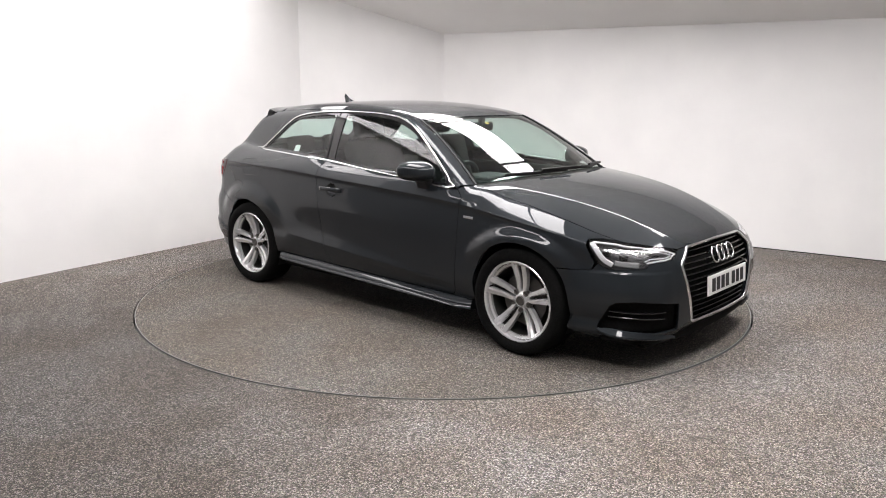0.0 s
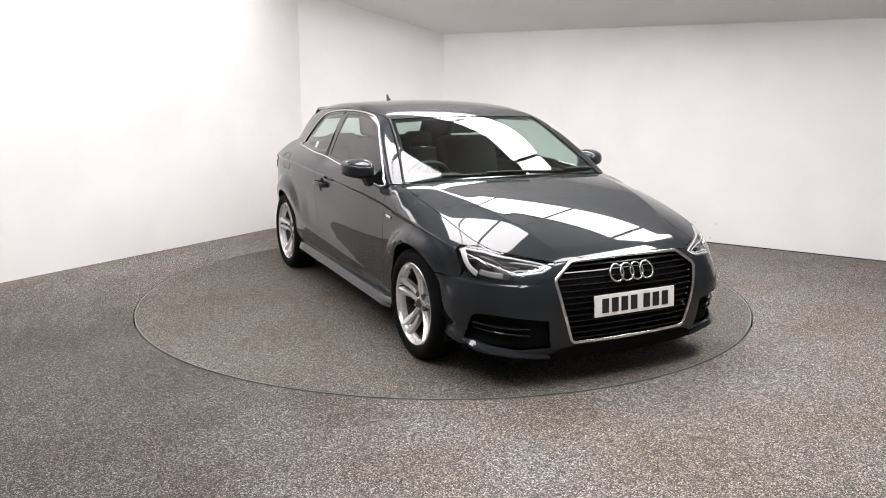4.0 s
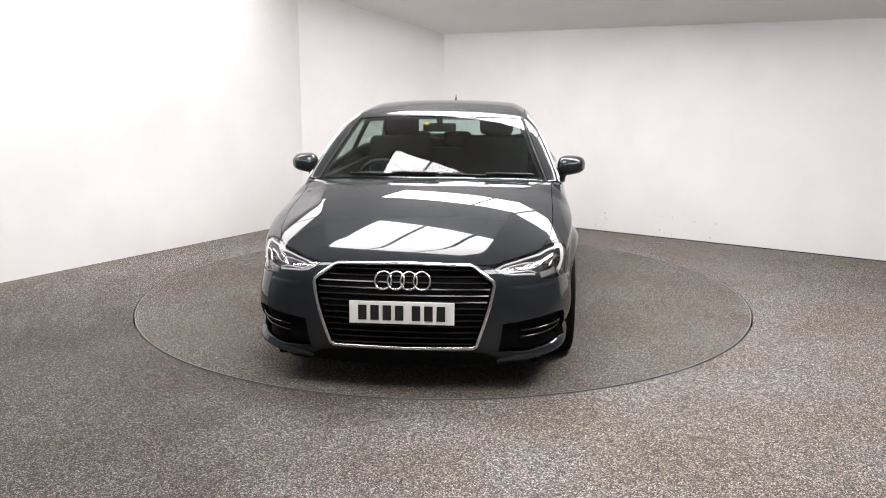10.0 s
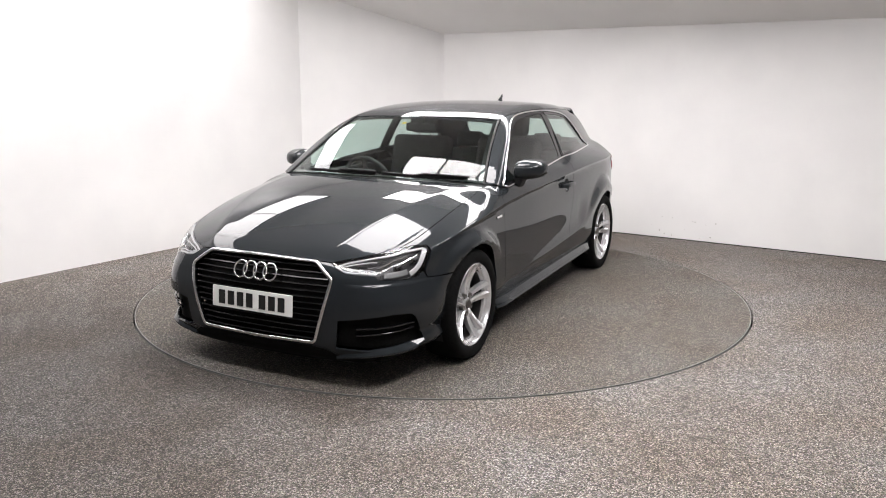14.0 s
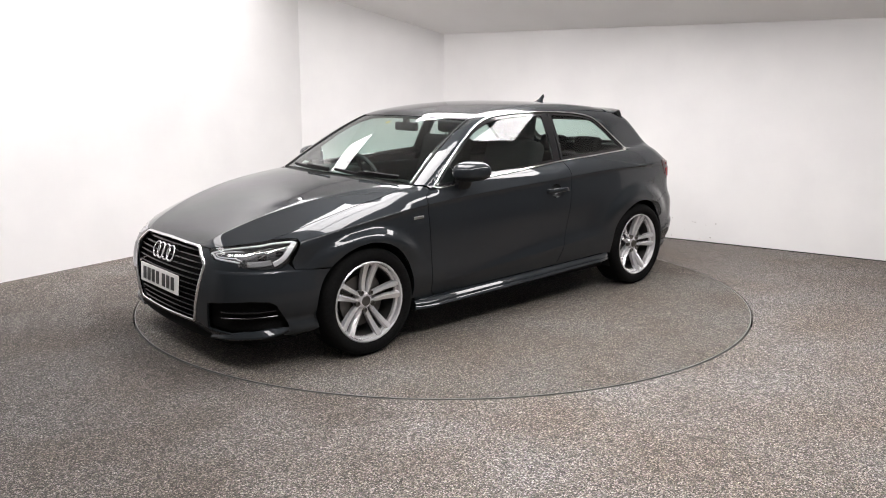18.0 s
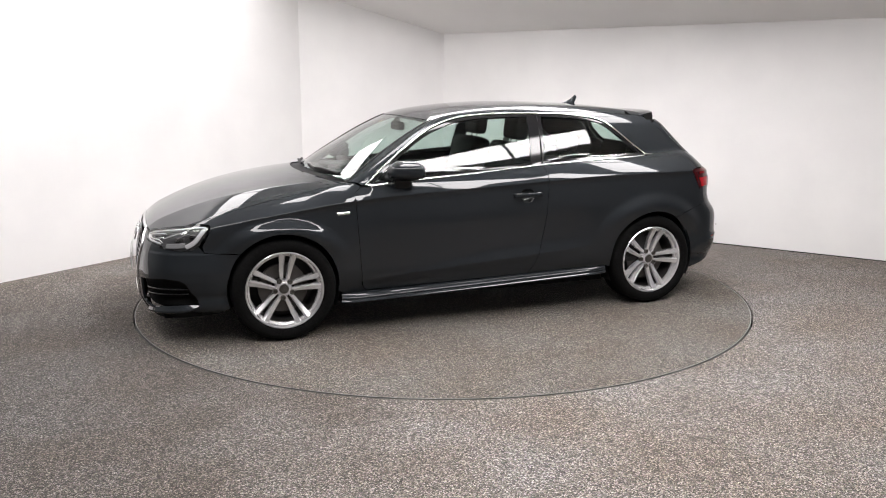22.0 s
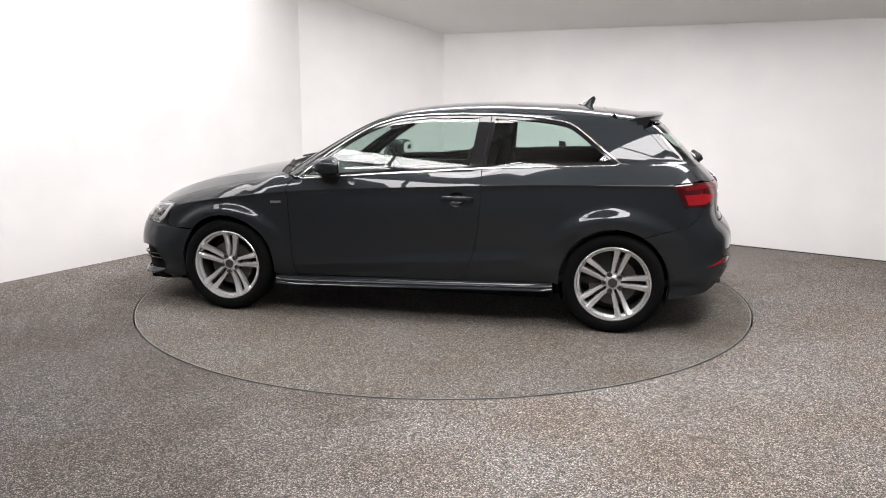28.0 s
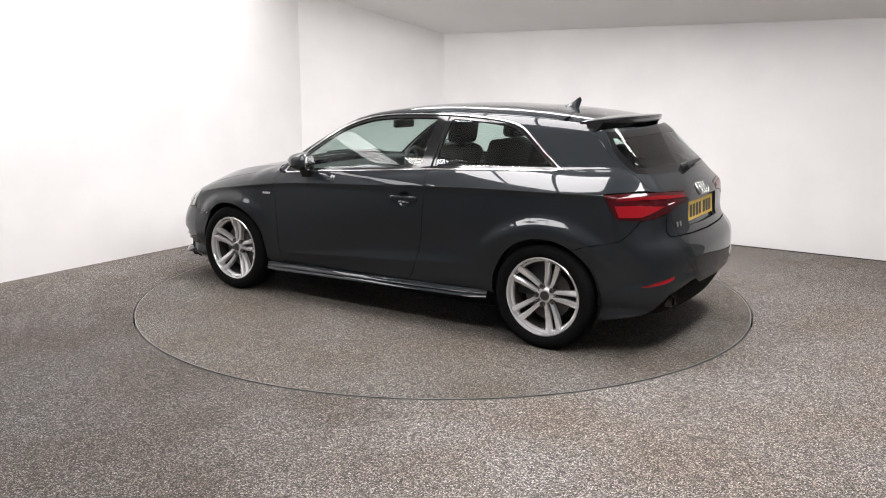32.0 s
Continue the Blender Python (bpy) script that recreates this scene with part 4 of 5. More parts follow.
def nose_skins():
    g = on_body(NOSE, GRILLE)[0]
    lamp_top = np.vstack([on_top(LAMP_TOP), on_top(LAMP_TIP[1:])])
    lamp_low = on_body(NOSE, LAMP_LOW)[0]
    lamp = np.vstack([lamp_top, lamp_low])
    intake = on_body(NOSE, INTAKE)[0]
    cut = on_side([(1.752, 0.566), (1.66, 0.559)])
    a = on_side(arch(1.3005, 42, -18, 19))
    low = on_body(NOSE, [(1.72, 0.78, 0.18), (1.85, 0.70, 0.155), (1.98, 0.56, 0.150), (2.03, 0.46, 0.158), (2.07, 0.3, 0.150), (2.08, 0, 0.150)])[0]
    top = on_top([(2.068, 0), (2.066, 0.2), (2.057, 0.365), (2.048, 0.425)])
    half = np.vstack([top, lamp_low[::-1][:-2], cut, a, low])
    arc = np.linspace(0.33, 1.05, 60)
    folds = [NOSE.lift(np.c_[k * arc * 0.85, np.full(60, z)]) for k in (1, -1) for z in (0.549, 0.556, 0.562, 0.570)]
    skin("front_bumper", NOSE, both_sides(half), M_PAINT, car, holes=[both_sides(g), intake, flip_y(intake)], h=0.018, lines=folds)
    # grille
    ring = resample(clean(NOSE.flat(both_sides(g))), 0.02)
    p = NOSE.lift(ring)
    part("grille_frame", sweep_bm(p, 0.018, 0.008, body_normal(p), closed=True), M_CHROME, car, "chrome grille surround", smooth=True)
    skin("grille_back", NOSE, both_sides(g), M_RUBBER, car, raise_by=-0.055, gap=0.0, depth=0, h=0.03)
    grid = new("grille_slats")
    grid.parent = car
    for i in range(13):
        z = 0.270 + i * 0.0312
        w = np.interp(z, [0.24, 0.57, 0.68], [0.335, 0.435, 0.372])
        ys = np.linspace(-w, w, 26)
        p, n = on_body(NOSE, np.c_[np.full(26, 2.1), ys, np.full(26, z)])
        p = p - n * 0.018
        lean = n + np.array((0, 0, 0.45))
        part("slat", sweep_bm(p, 0.011, 0.008, lean / np.linalg.norm(lean, axis=1)[:, None]), M_SLAT, grid)
    # rings
    emblem = new("emblem")
    emblem.parent = car
    tagged(emblem, "four linked chrome rings")
    for i in range(4):
        y = (i - 1.5) * 0.0628
        w = np.linspace(0, 2 * math.pi, 41)[:-1]
        pts = np.c_[np.full(40, 2.1), y + 0.0405 * np.cos(w), 0.588 + 0.0405 * np.sin(w)]
        p, n = on_body(NOSE, pts)
        part("ring", sweep_bm(p + n * (0.008 + 0.002 * (i % 2)), 0.010, 0.005, n, closed=True), M_CHROME, emblem, smooth=True)
    # number plate, its writing as bars
    plate = part("number_plate", moved(box_bm(-0.004, -0.26, -0.056, 0.004, 0.26, 0.056, 0.003), pose(2.166, 0, 0.440, 0, -4)), M_WHITEPLATE, car, "white front number plate")
    widths = (-0.194, -0.133, -0.072, -0.011, 0.072, 0.133, 0.194)
    for y in widths:
        part("bar", moved(box_bm(0, y - 0.021, -0.037, 0.002, y + 0.021, 0.037), pose(2.171, 0, 0.440, 0, -4)), M_INK, plate)
    # headlamps
    for s in (1, -1):
        head = new("headlamp")
        head.parent = car
        tagged(head, "clear headlamp with white light guides and dark bowl")
        q = lamp * (1, s, 1)
        skin("bowl", NOSE, q, M_BOWL, head, raise_by=-0.032, gap=0.0, depth=0)
        skin("lens", NOSE, q, M_LENS, head, depth=0.032, gap=0.0005)
        # light guides, given along the lamp (0 inner tip to 1 outer tip) and up it
        guides = (("light_guide", ((0.42, 0.12), (0.13, 0.13), (0.04, 0.48), (0.15, 0.84), (0.52, 0.90)), 0.009), ("light_guide", ((0.44, 0.30), (0.17, 0.29), (0.10, 0.48), (0.19, 0.67), (0.44, 0.72)), 0.006),
                  ("light_guide", ((0.50, 0.90), (0.75, 0.91), (0.94, 0.91)), 0.012), ("light_guide", ((0.955, 0.86), (0.93, 0.60), (0.87, 0.32), (0.76, 0.14)), 0.027),
                  ("trim_line", ((0.36, 0.40), (0.50, 0.56), (0.60, 0.72), (0.74, 0.76)), 0.007), ("trim_line", ((0.62, 0.44), (0.70, 0.60), (0.78, 0.70)), 0.006),
                  ("indicator", ((0.50, 0.17), (0.62, 0.19), (0.74, 0.22)), 0.030))
        shine = {"light_guide": M_DRL, "trim_line": M_REFLECTOR, "indicator": M_INDICATOR}
        low_edge, high_edge = NOSE.flat(lamp_low)[::-1], NOSE.flat(lamp_top)

        def in_lamp(u, v):
            """Place in the lamp: u along it, v from its lower (0) to its upper edge (1)."""
            a = 0.375 + 0.436 * u
            z0, z1 = np.interp(a, low_edge[:, 0], low_edge[:, 1]), np.interp(a, high_edge[:, 0], high_edge[:, 1])
            return np.stack([a, z0 + (z1 - z0) * v], -1)

        for name, line, wide in guides:
            line = resample_line(np.array(line), 14)
            p = NOSE.lift(in_lamp(line[:, 0], line[:, 1]))
            n = body_normal(p)
            part(name, sweep_bm((p - n * (0.022 if name == "indicator" else 0.011)) * (1, s, 1), wide, 0.005, n * (1, s, 1)), shine[name], head)
        for u, v, wide in ((0.30, 0.46, 0.026), (0.64, 0.46, 0.022), (0.82, 0.54, 0.024)):
            p = NOSE.lift(in_lamp(np.array([u]), np.array([v])))
            n = body_normal(p)
            c = Vector((p[0] - n[0] * 0.026) * (1, s, 1))
            m = Matrix.Translation(c) @ pose(0, 0, 0, 0, 0, s * (18 + 34 * u))
            part("projector", moved(box_bm(-0.02, -wide, -0.017, 0.008, wide, 0.017, 0.005), m), M_BOWL, head, "grey lamp module")
            part("projector_eye", moved(box_bm(0.007, -wide * 0.8, -0.013, 0.0095, wide * 0.8, 0.013, 0.001), m), M_GLOSSBLACK, head)
    lip = both_sides(on_body(NOSE, [(2.1, 0, 0.236), (2.1, 0.32, 0.236), (2.08, 0.40, 0.226), (2.06, 0.47, 0.192), (2.0, 0.62, 0.196), (1.90, 0.735, 0.207), (1.82, 0.79, 0.218), (1.80, 0.78, 0.185), (1.86, 0.70, 0.160), (1.98, 0.56, 0.152), (2.03, 0.46, 0.159), (2.07, 0.3, 0.151), (2.08, 0, 0.151)])[0])
    skin("lower_lip", NOSE, lip, M_RUBBER, car, "black lower front lip", raise_by=0.004, gap=0.0, depth=0.008)
    # side intakes
    for s in (1, -1):
        q = intake * (1, s, 1)
        skin("intake", NOSE, q, M_RUBBER, car, "black lower air intake", raise_by=-0.035, gap=-0.004, depth=0)
        for z in (0.31, 0.345):
            pts = np.array([(1.86, 0.80 * s, z + 0.004), (1.97, 0.72 * s, z), (2.08, 0.58 * s, z - 0.004)])
            p, n = on_body(NOSE, curve(pts, 12))
            part("intake_bar", sweep_bm(p - n * 0.020, 0.010, 0.008, n), M_GLOSSBLACK, car)
        pts = np.array([(1.805, 0.815 * s, 0.243), (1.91, 0.755 * s, 0.226), (2.0, 0.67 * s, 0.215), (2.06, 0.57 * s, 0.200), (2.09, 0.47 * s, 0.180)])
        p, n = on_body(NOSE, curve(pts, 20))
        lean = n + np.array((0, 0, 1.0))
        part("splitter_blade", sweep_bm(p - n * 0.002, 0.052, 0.013, lean / np.linalg.norm(lean, axis=1)[:, None], taper=[0.35, 0.65, 0.85] + list(np.linspace(1.0, 0.6, 17))), M_PAINT, car)


TAILLAMP = np.array([(-1.64, 0.81, 0.940), (-1.75, 0.740, 0.952), (-1.865, 0.60, 0.947), (-1.91, 0.50, 0.942), (-1.935, 0.290, 0.928), (-1.95, 0.310, 0.877), (-1.945, 0.43, 0.866), (-1.92, 0.550, 0.824), (-1.88, 0.66, 0.803), (-1.83, 0.728, 0.799), (-1.715, 0.80, 0.802), (-1.678, 0.808, 0.868)])


def tail_skins():
    lamp = on_body(TAIL, TAILLAMP)[0]
    # tailgate
    p1 = np.vstack([on_body(REAR, [(-1.56, 0.0, 1.275), (-1.53, 0.30, 1.275), (-1.47, 0.50, 1.27)])[0], on_body(REAR, GATE_EDGE)[0]])
    p2 = lamp[[2, 3, 4, 5, 6, 7]]
    p3 = on_body(TAIL, [(-1.95, 0.575, 0.78), (-1.96, 0.575, 0.72), (-1.97, 0.55, 0.697), (-1.98, 0.3, 0.688), (-1.98, 0.0, 0.686)])[0]
    win = on_body(REAR, [(-1.58, 0.0, 1.262), (-1.48, 0.525, 1.252), (-1.555, 0.576, 1.150), (-1.655, 0.596, 1.066), (-1.72, 0.604, 1.034), (-1.78, 0.45, 1.024), (-1.82, 0.0, 1.018)])[0]
    plate_hole = on_body(TAIL, [(-1.97, 0.0, 0.880), (-1.97, 0.285, 0.872), (-1.97, 0.28, 0.728), (-1.97, 0.0, 0.724)])[0]
    skin("tailgate", TAIL, both_sides(np.vstack([p1, p2, p3])), M_PAINT, car, holes=[both_sides(win), both_sides(plate_hole)], h=0.018, gap=0.001)
    skin("rear_glass", TAIL, both_sides(win), M_GLASS, car, "tinted rear window", depth=0.004, gap=0.0)
    ring = shrink(clean(TAIL.flat(both_sides(win))), 0.034)
    skin("rear_glass_border", TAIL, both_sides(win), M_GLOSSBLACK, car, "black printed window border", holes=[TAIL.lift(ring)], raise_by=0.0015, gap=0.0, depth=0)
    skin("plate_recess", TAIL, both_sides(plate_hole), M_PAINT, car, raise_by=-0.025, depth=0, gap=-0.006)
    plate = part("number_plate", moved(box_bm(-0.004, -0.26, -0.056, 0.004, 0.26, 0.056, 0.003), pose(-1.943, 0.010, 0.800, 0, 4)), M_YELLOWPLATE, car, "yellow rear number plate")
    for y in (0.194, 0.133, 0.072, 0.011, -0.072, -0.133, -0.194):
        part("bar", moved(box_bm(-0.002, y - 0.021, -0.037, 0, y + 0.021, 0.037), pose(-1.948, 0.010, 0.800, 0, 4)), M_INK, plate)
    for s in (1, -1):
        lampe = new("tail_lamp")
        lampe.parent = car
        tagged(lampe, "deep red wraparound tail lamp")
        skin("lens", TAIL, lamp * (1, s, 1), M_DARKRED, lampe, depth=0.02, raise_by=0.002, gap=0.003)
        band = np.array([(-1.70, 0.78, 0.924), (-1.78, 0.71, 0.930), (-1.87, 0.59, 0.928), (-1.93, 0.33, 0.914), (-1.93, 0.33, 0.897), (-1.89, 0.56, 0.908), (-1.80, 0.70, 0.914), (-1.70, 0.79, 0.908)])
        skin("upper_band", TAIL, on_body(TAIL, band)[0] * (1, s, 1), M_MIDRED, lampe, "red light band", depth=0.004, raise_by=0.0055, gap=0.0)
        glowing = np.array([(-1.70, 0.795, 0.880), (-1.80, 0.715, 0.886), (-1.86, 0.64, 0.876), (-1.90, 0.57, 0.868), (-1.87, 0.66, 0.842), (-1.83, 0.728, 0.820), (-1.73, 0.795, 0.818)])
        skin("lower_lens", TAIL, on_body(TAIL, glowing)[0] * (1, s, 1), M_RED, lampe, "bright red lower lens", depth=0.004, raise_by=0.0055, gap=0.0)
        wedge = np.array([(-1.93, 0.47, 0.884), (-1.92, 0.52, 0.881), (-1.91, 0.55, 0.874), (-1.93, 0.49, 0.879)])
        skin("reversing_lens", TAIL, on_body(TAIL, wedge)[0] * (1, s, 1), M_WHITE, lampe, depth=0.004, raise_by=0.0055, gap=0.0, h=0.01)
    # rear bumper
    a = on_side(arch(-1.3005, 122, 200, 28))
    top = on_body(TAIL, [(-1.98, 0.0, 0.680), (-1.98, 0.3, 0.682), (-1.97, 0.555, 0.691), (-1.96, 0.583, 0.72), (-1.95, 0.583, 0.78)])[0]
    cut = on_side([(-1.79, 0.73), (-1.74, 0.685), (-1.66, 0.662), (-1.56, 0.643)])
    low = on_body(TAIL, [(-1.66, 0.78, 0.222), (-1.85, 0.70, 0.268), (-1.90, 0.67, 0.300), (-1.98, 0.63, 0.385), (-2.02, 0.42, 0.428), (-2.04, 0.36, 0.432), (-2.05, 0.30, 0.400), (-2.05, 0.0, 0.398)])[0]
    half = np.vstack([top, lamp[[7, 8, 9]], cut, a, low])
    fog = on_body(TAIL, [(-1.858, 0.765, 0.436), (-1.92, 0.71, 0.460), (-1.998, 0.59, 0.486), (-1.996, 0.61, 0.464), (-1.945, 0.69, 0.447), (-1.89, 0.752, 0.436)])[0]
    skin("rear_bumper", TAIL, both_sides(half), M_PAINT, car, holes=[fog, flip_y(fog)], h=0.02, gap=0.0008)
    for s in (1, -1):
        skin("rear_reflector", TAIL, fog * (1, s, 1), M_RED, car, "small red reflector", raise_by=-0.004, gap=-0.002, depth=0)
    dif = on_body(TAIL, [(-2.05, 0.0, 0.402), (-2.05, 0.30, 0.404), (-2.04, 0.36, 0.436), (-2.02, 0.42, 0.432), (-1.98, 0.63, 0.389), (-1.90, 0.67, 0.304), (-1.85, 0.70, 0.270), (-1.88, 0.6, 0.235), (-1.92, 0.3, 0.225), (-1.93, 0.0, 0.225)])[0]
    skin("diffuser", TAIL, both_sides(dif), M_RUBBER, car, "black rear diffuser", raise_by=-0.035, gap=0.0)
    for y in (0.452, 0.530):
        bm = moved(lathe_bm([(0.029, 0.0), (0.033, 0.0), (0.035, -0.004), (0.035, -0.12), (0.029, -0.12), (0.029, -0.01)], 28), pose(-1.975, y, 0.318, 0, 0, 90))
        part("exhaust_pipe", bm, M_STEEL, car, "dark steel exhaust tip", smooth=True, angle=40)
        part("exhaust_bore", moved(lathe_bm([(0.0295, 0.0), (0.001, 0.001)], 28), pose(-1.945, y, 0.318, 0, 0, 90)), M_RUBBER, car)
    # roof spoiler
    bm = bmesh.new()
    rows = []
    ys = np.linspace(-1, 1, 31)
    prof = [(-1.43, 0.0), (-1.47, 0.006), (-1.52, 0.013), (-1.57, 0.020), (-1.592, 0.019), (-1.592, 0.006), (-1.57, -0.006), (-1.53, -0.024), (-1.47, -0.058)]
    for u in ys:
        y = u * 0.525
        row = []
        for px, pz in prof:
            back = min(1.0, (-1.43 - px) / 0.16)
            x = px + (0.045 * u * u + 0.03 * abs(u) ** 6) * (1 + 0.35 * back)
            z = roof_z(px) - (0.055 * y * y + 0.10 * y ** 4 + 0.012 * abs(u) ** 8) * (1 - 0.6 * back) + pz
            row.append(bm.verts.new((x, y * (1 - 0.08 * max(0, (-1.43 - px)) / 0.18), z)))
        rows.append(row)
    for a, b in zip(rows, rows[1:]):
        for j in range(len(prof)):
            bm.faces.new((a[j], a[(j + 1) % len(prof)], b[(j + 1) % len(prof)], b[j]))
    bm.faces.new(rows[0])
    bm.faces.new(rows[-1][::-1])
    part("roof_spoiler", bm, M_PAINT, car, smooth=True, angle=35)
    under = [(-1.586, 0.008), (-1.580, -0.016), (-1.560, -0.044), (-1.52, -0.072), (-1.46, -0.086), (-1.46, -0.03)]
    bm = bmesh.new()
    rows = []
    for u in np.linspace(-1, 1, 31):
        y = u * 0.500
        rows.append([bm.verts.new((px + 0.060 * u * u + 0.04 * abs(u) ** 6, y, roof_z(px) - 0.03 * y * y - 0.05 * y ** 4 + pz * (1 - 0.25 * u * u) - 0.006 * abs(u) ** 8)) for px, pz in under])
    for a, b in zip(rows, rows[1:]):
        for j in range(6):
            bm.faces.new((a[j], a[(j + 1) % 6], b[(j + 1) % 6], b[j]))
    bm.faces.new(rows[0])
    bm.faces.new(rows[-1][::-1])
    part("spoiler_underside", bm, M_GLOSSBLACK, car, "gloss black spoiler underside", smooth=True, angle=40)
    for s in (1, -1):
        bm = bmesh.new()
        face = [(-1.395, 0.522, 1.318), (-1.44, 0.508, 1.326), (-1.492, 0.478, 1.338), (-1.487, 0.500, 1.312), (-1.465, 0.528, 1.272), (-1.425, 0.546, 1.256)]
        a = [bm.verts.new((x, s * (y + 0.004), z)) for x, y, z in face]
        d = [bm.verts.new((x - 0.006, s * (y - 0.030), z)) for x, y, z in face]
        bm.faces.new(a)
        bm.faces.new(d[::-1])
        for k in range(6):
            bm.faces.new((a[k], a[(k + 1) % 6], d[(k + 1) % 6], d[k]))
        part("spoiler_fin", bm, M_RUBBER, car, "black spoiler side fin")
    # rear wiper
    wiper = new("rear_wiper")
    wiper.parent = car
    p, n = on_body(TAIL, curve([(-1.83, 0.02, 1.036), (-1.82, -0.12, 1.040), (-1.80, -0.30, 1.044)], 14))
    part("arm", sweep_bm(p + n * 0.024, 0.024, 0.014, n, taper=list(np.linspace(1.5, 0.6, 14))), M_BLACK, wiper)
    part("boss", moved(lathe_bm([(0.001, 0.036), (0.022, 0.036), (0.030, 0.0)], 20, "z"), Matrix.Translation(p[0]) @ pose(0, 0, 0, 0, -60)), M_BLACK, wiper)


side_skins()
top_skins()
nose_skins()
tail_skins()


# ------------------------------------------------------------------ wheels
def build_wheel():
    hub = new("wheel")
    hub.parent = car
    prof = [(0.232, -0.10), (0.262, -0.112), (0.300, -0.105), (0.314, -0.085), (0.316, -0.05), (0.316, 0.05), (0.314, 0.085), (0.303, 0.104), (0.280, 0.113), (0.255, 0.110), (0.236, 0.098), (0.230, 0.085)]
    part("tyre", lathe_bm(prof, 72), M_RUBBER, hub, "low-profile black tyre", smooth=True, angle=50)
    prof = [(0.236, 0.092), (0.238, 0.099), (0.233, 0.103), (0.226, 0.100), (0.2205, 0.088), (0.2195, 0.074), (0.208, 0.068), (0.2055, 0.052)]
    part("rim", lathe_bm(prof, 72), M_ALLOY, hub, "silver alloy rim", smooth=True, angle=40)
    part("barrel", lathe_bm([(0.206, 0.053), (0.204, 0.0), (0.205, -0.085), (0.03, -0.085)], 48), M_BARREL, hub, smooth=True, angle=40)
    part("brake_disc", lathe_bm([(0.07, 0.012), (0.150, 0.012), (0.152, 0.008), (0.152, -0.012), (0.07, -0.012)], 48), M_STEEL, hub, "bare steel brake disc")
    for k in range(5):
        base = math.radians(90 + 72 * k)
        for side in (-1, 1):
            # each pair of spokes opens towards the rim
            bm = bmesh.new()
            rings = []
            out = Vector((math.cos(base), 0, math.sin(base)))
            t = Vector((-math.sin(base), 0, math.cos(base)))
            for s in np.linspace(0, 1, 8):
                r = 0.040 + (0.221 - 0.040) * s
                y = 0.052 - 0.014 * math.sin(math.pi * s) + 0.042 * s
                w = 0.0100 + 0.0088 * s
                mid = side * (0.0165 + 0.0180 * s)
                th = 0.030
                c = out * math.sqrt(r * r - mid * mid) + t * mid + Vector((0, y, 0))
                rings.append([bm.verts.new(c + t * u + Vector((0, v, 0))) for u, v in ((-w * 1.2, -th), (-w, -0.011 if side > 0 else -0.004), (-w * 0.25 - side * w * 0.38, 0.001), (w * 0.10 - side * w * 0.38, 0.001), (w, -0.011 if side < 0 else -0.004), (w * 1.2, -th))])
            for a, b in zip(rings, rings[1:]):
                for j in range(6):
                    bm.faces.new((a[j], a[(j + 1) % 6], b[(j + 1) % 6], b[j]))
            bm.faces.new(rings[0])
            bm.faces.new(rings[-1][::-1])
            part("spoke", bm, M_ALLOY, hub)
    prof = [(0.001, 0.058), (0.034, 0.058), (0.046, 0.050), (0.056, 0.036), (0.058, 0.0)]
    part("hub_disc", lathe_bm(prof, 40), M_ALLOY, hub, smooth=True, angle=40)
    part("cap", lathe_bm([(0.001, 0.066), (0.026, 0.0655), (0.030, 0.060)], 32), M_STEEL, hub, "round grey centre cap", smooth=True, angle=40)
    for k in range(5):
        w = math.radians(90 + 36 + 72 * k)
        bm = moved(lathe_bm([(0.001, 0.004), (0.008, 0.004), (0.0135, 0.012), (0.016, 0.010), (0.016, -0.01)], 18), Matrix.Translation((0.056 * math.cos(w), 0.048, 0.056 * math.sin(w))))
        part("wheel_bolt", bm, M_STEEL, hub)
    part("valve", moved(lathe_bm([(0.001, 0.03), (0.004, 0.03), (0.004, 0.0)], 10), Matrix.Translation((0.205 * math.cos(0.3), 0.065, 0.205 * math.sin(0.3)))), M_BLACK, hub)
    return hub


def place_wheels():
    first = build_wheel()
    turns = (-7, 0, -15.5, 10)
    spots = [Matrix.Translation((x, s * (0.770 if x > 0 else 0.758), HUB_Z)) @ pose(0, 0, 0, 0, 0, 0 if s > 0 else 180) @ pose(0, 0, 0, 0, a) for (x, s), a in zip(WHEELS, turns)]
    first.matrix_basis = spots[0]
    for m in spots[1:]:
        copy_thing(first, m)
    for x, s in WHEELS:
        # dark liner inside each arch
        bm = bmesh.new()
        rows = []
        for i in range(25):
            w = math.radians(-25 + 230 * i / 24)
            r = ARCH_R + 0.012
            rows.append([bm.verts.new((x + r * math.cos(w), s * y, HUB_Z + 0.012 + r * math.sin(w))) for y in (0.40, 0.835)])
        for a, b in zip(rows, rows[1:]):
            bm.faces.new((a[0], a[1], b[1], b[0]))
        mid = bm.verts.new((x, s * 0.40, HUB_Z))
        for a, b in zip(rows, rows[1:]):
            bm.faces.new((a[0], b[0], mid))
        part("arch_liner", bm, M_BLACK, car)


place_wheels()


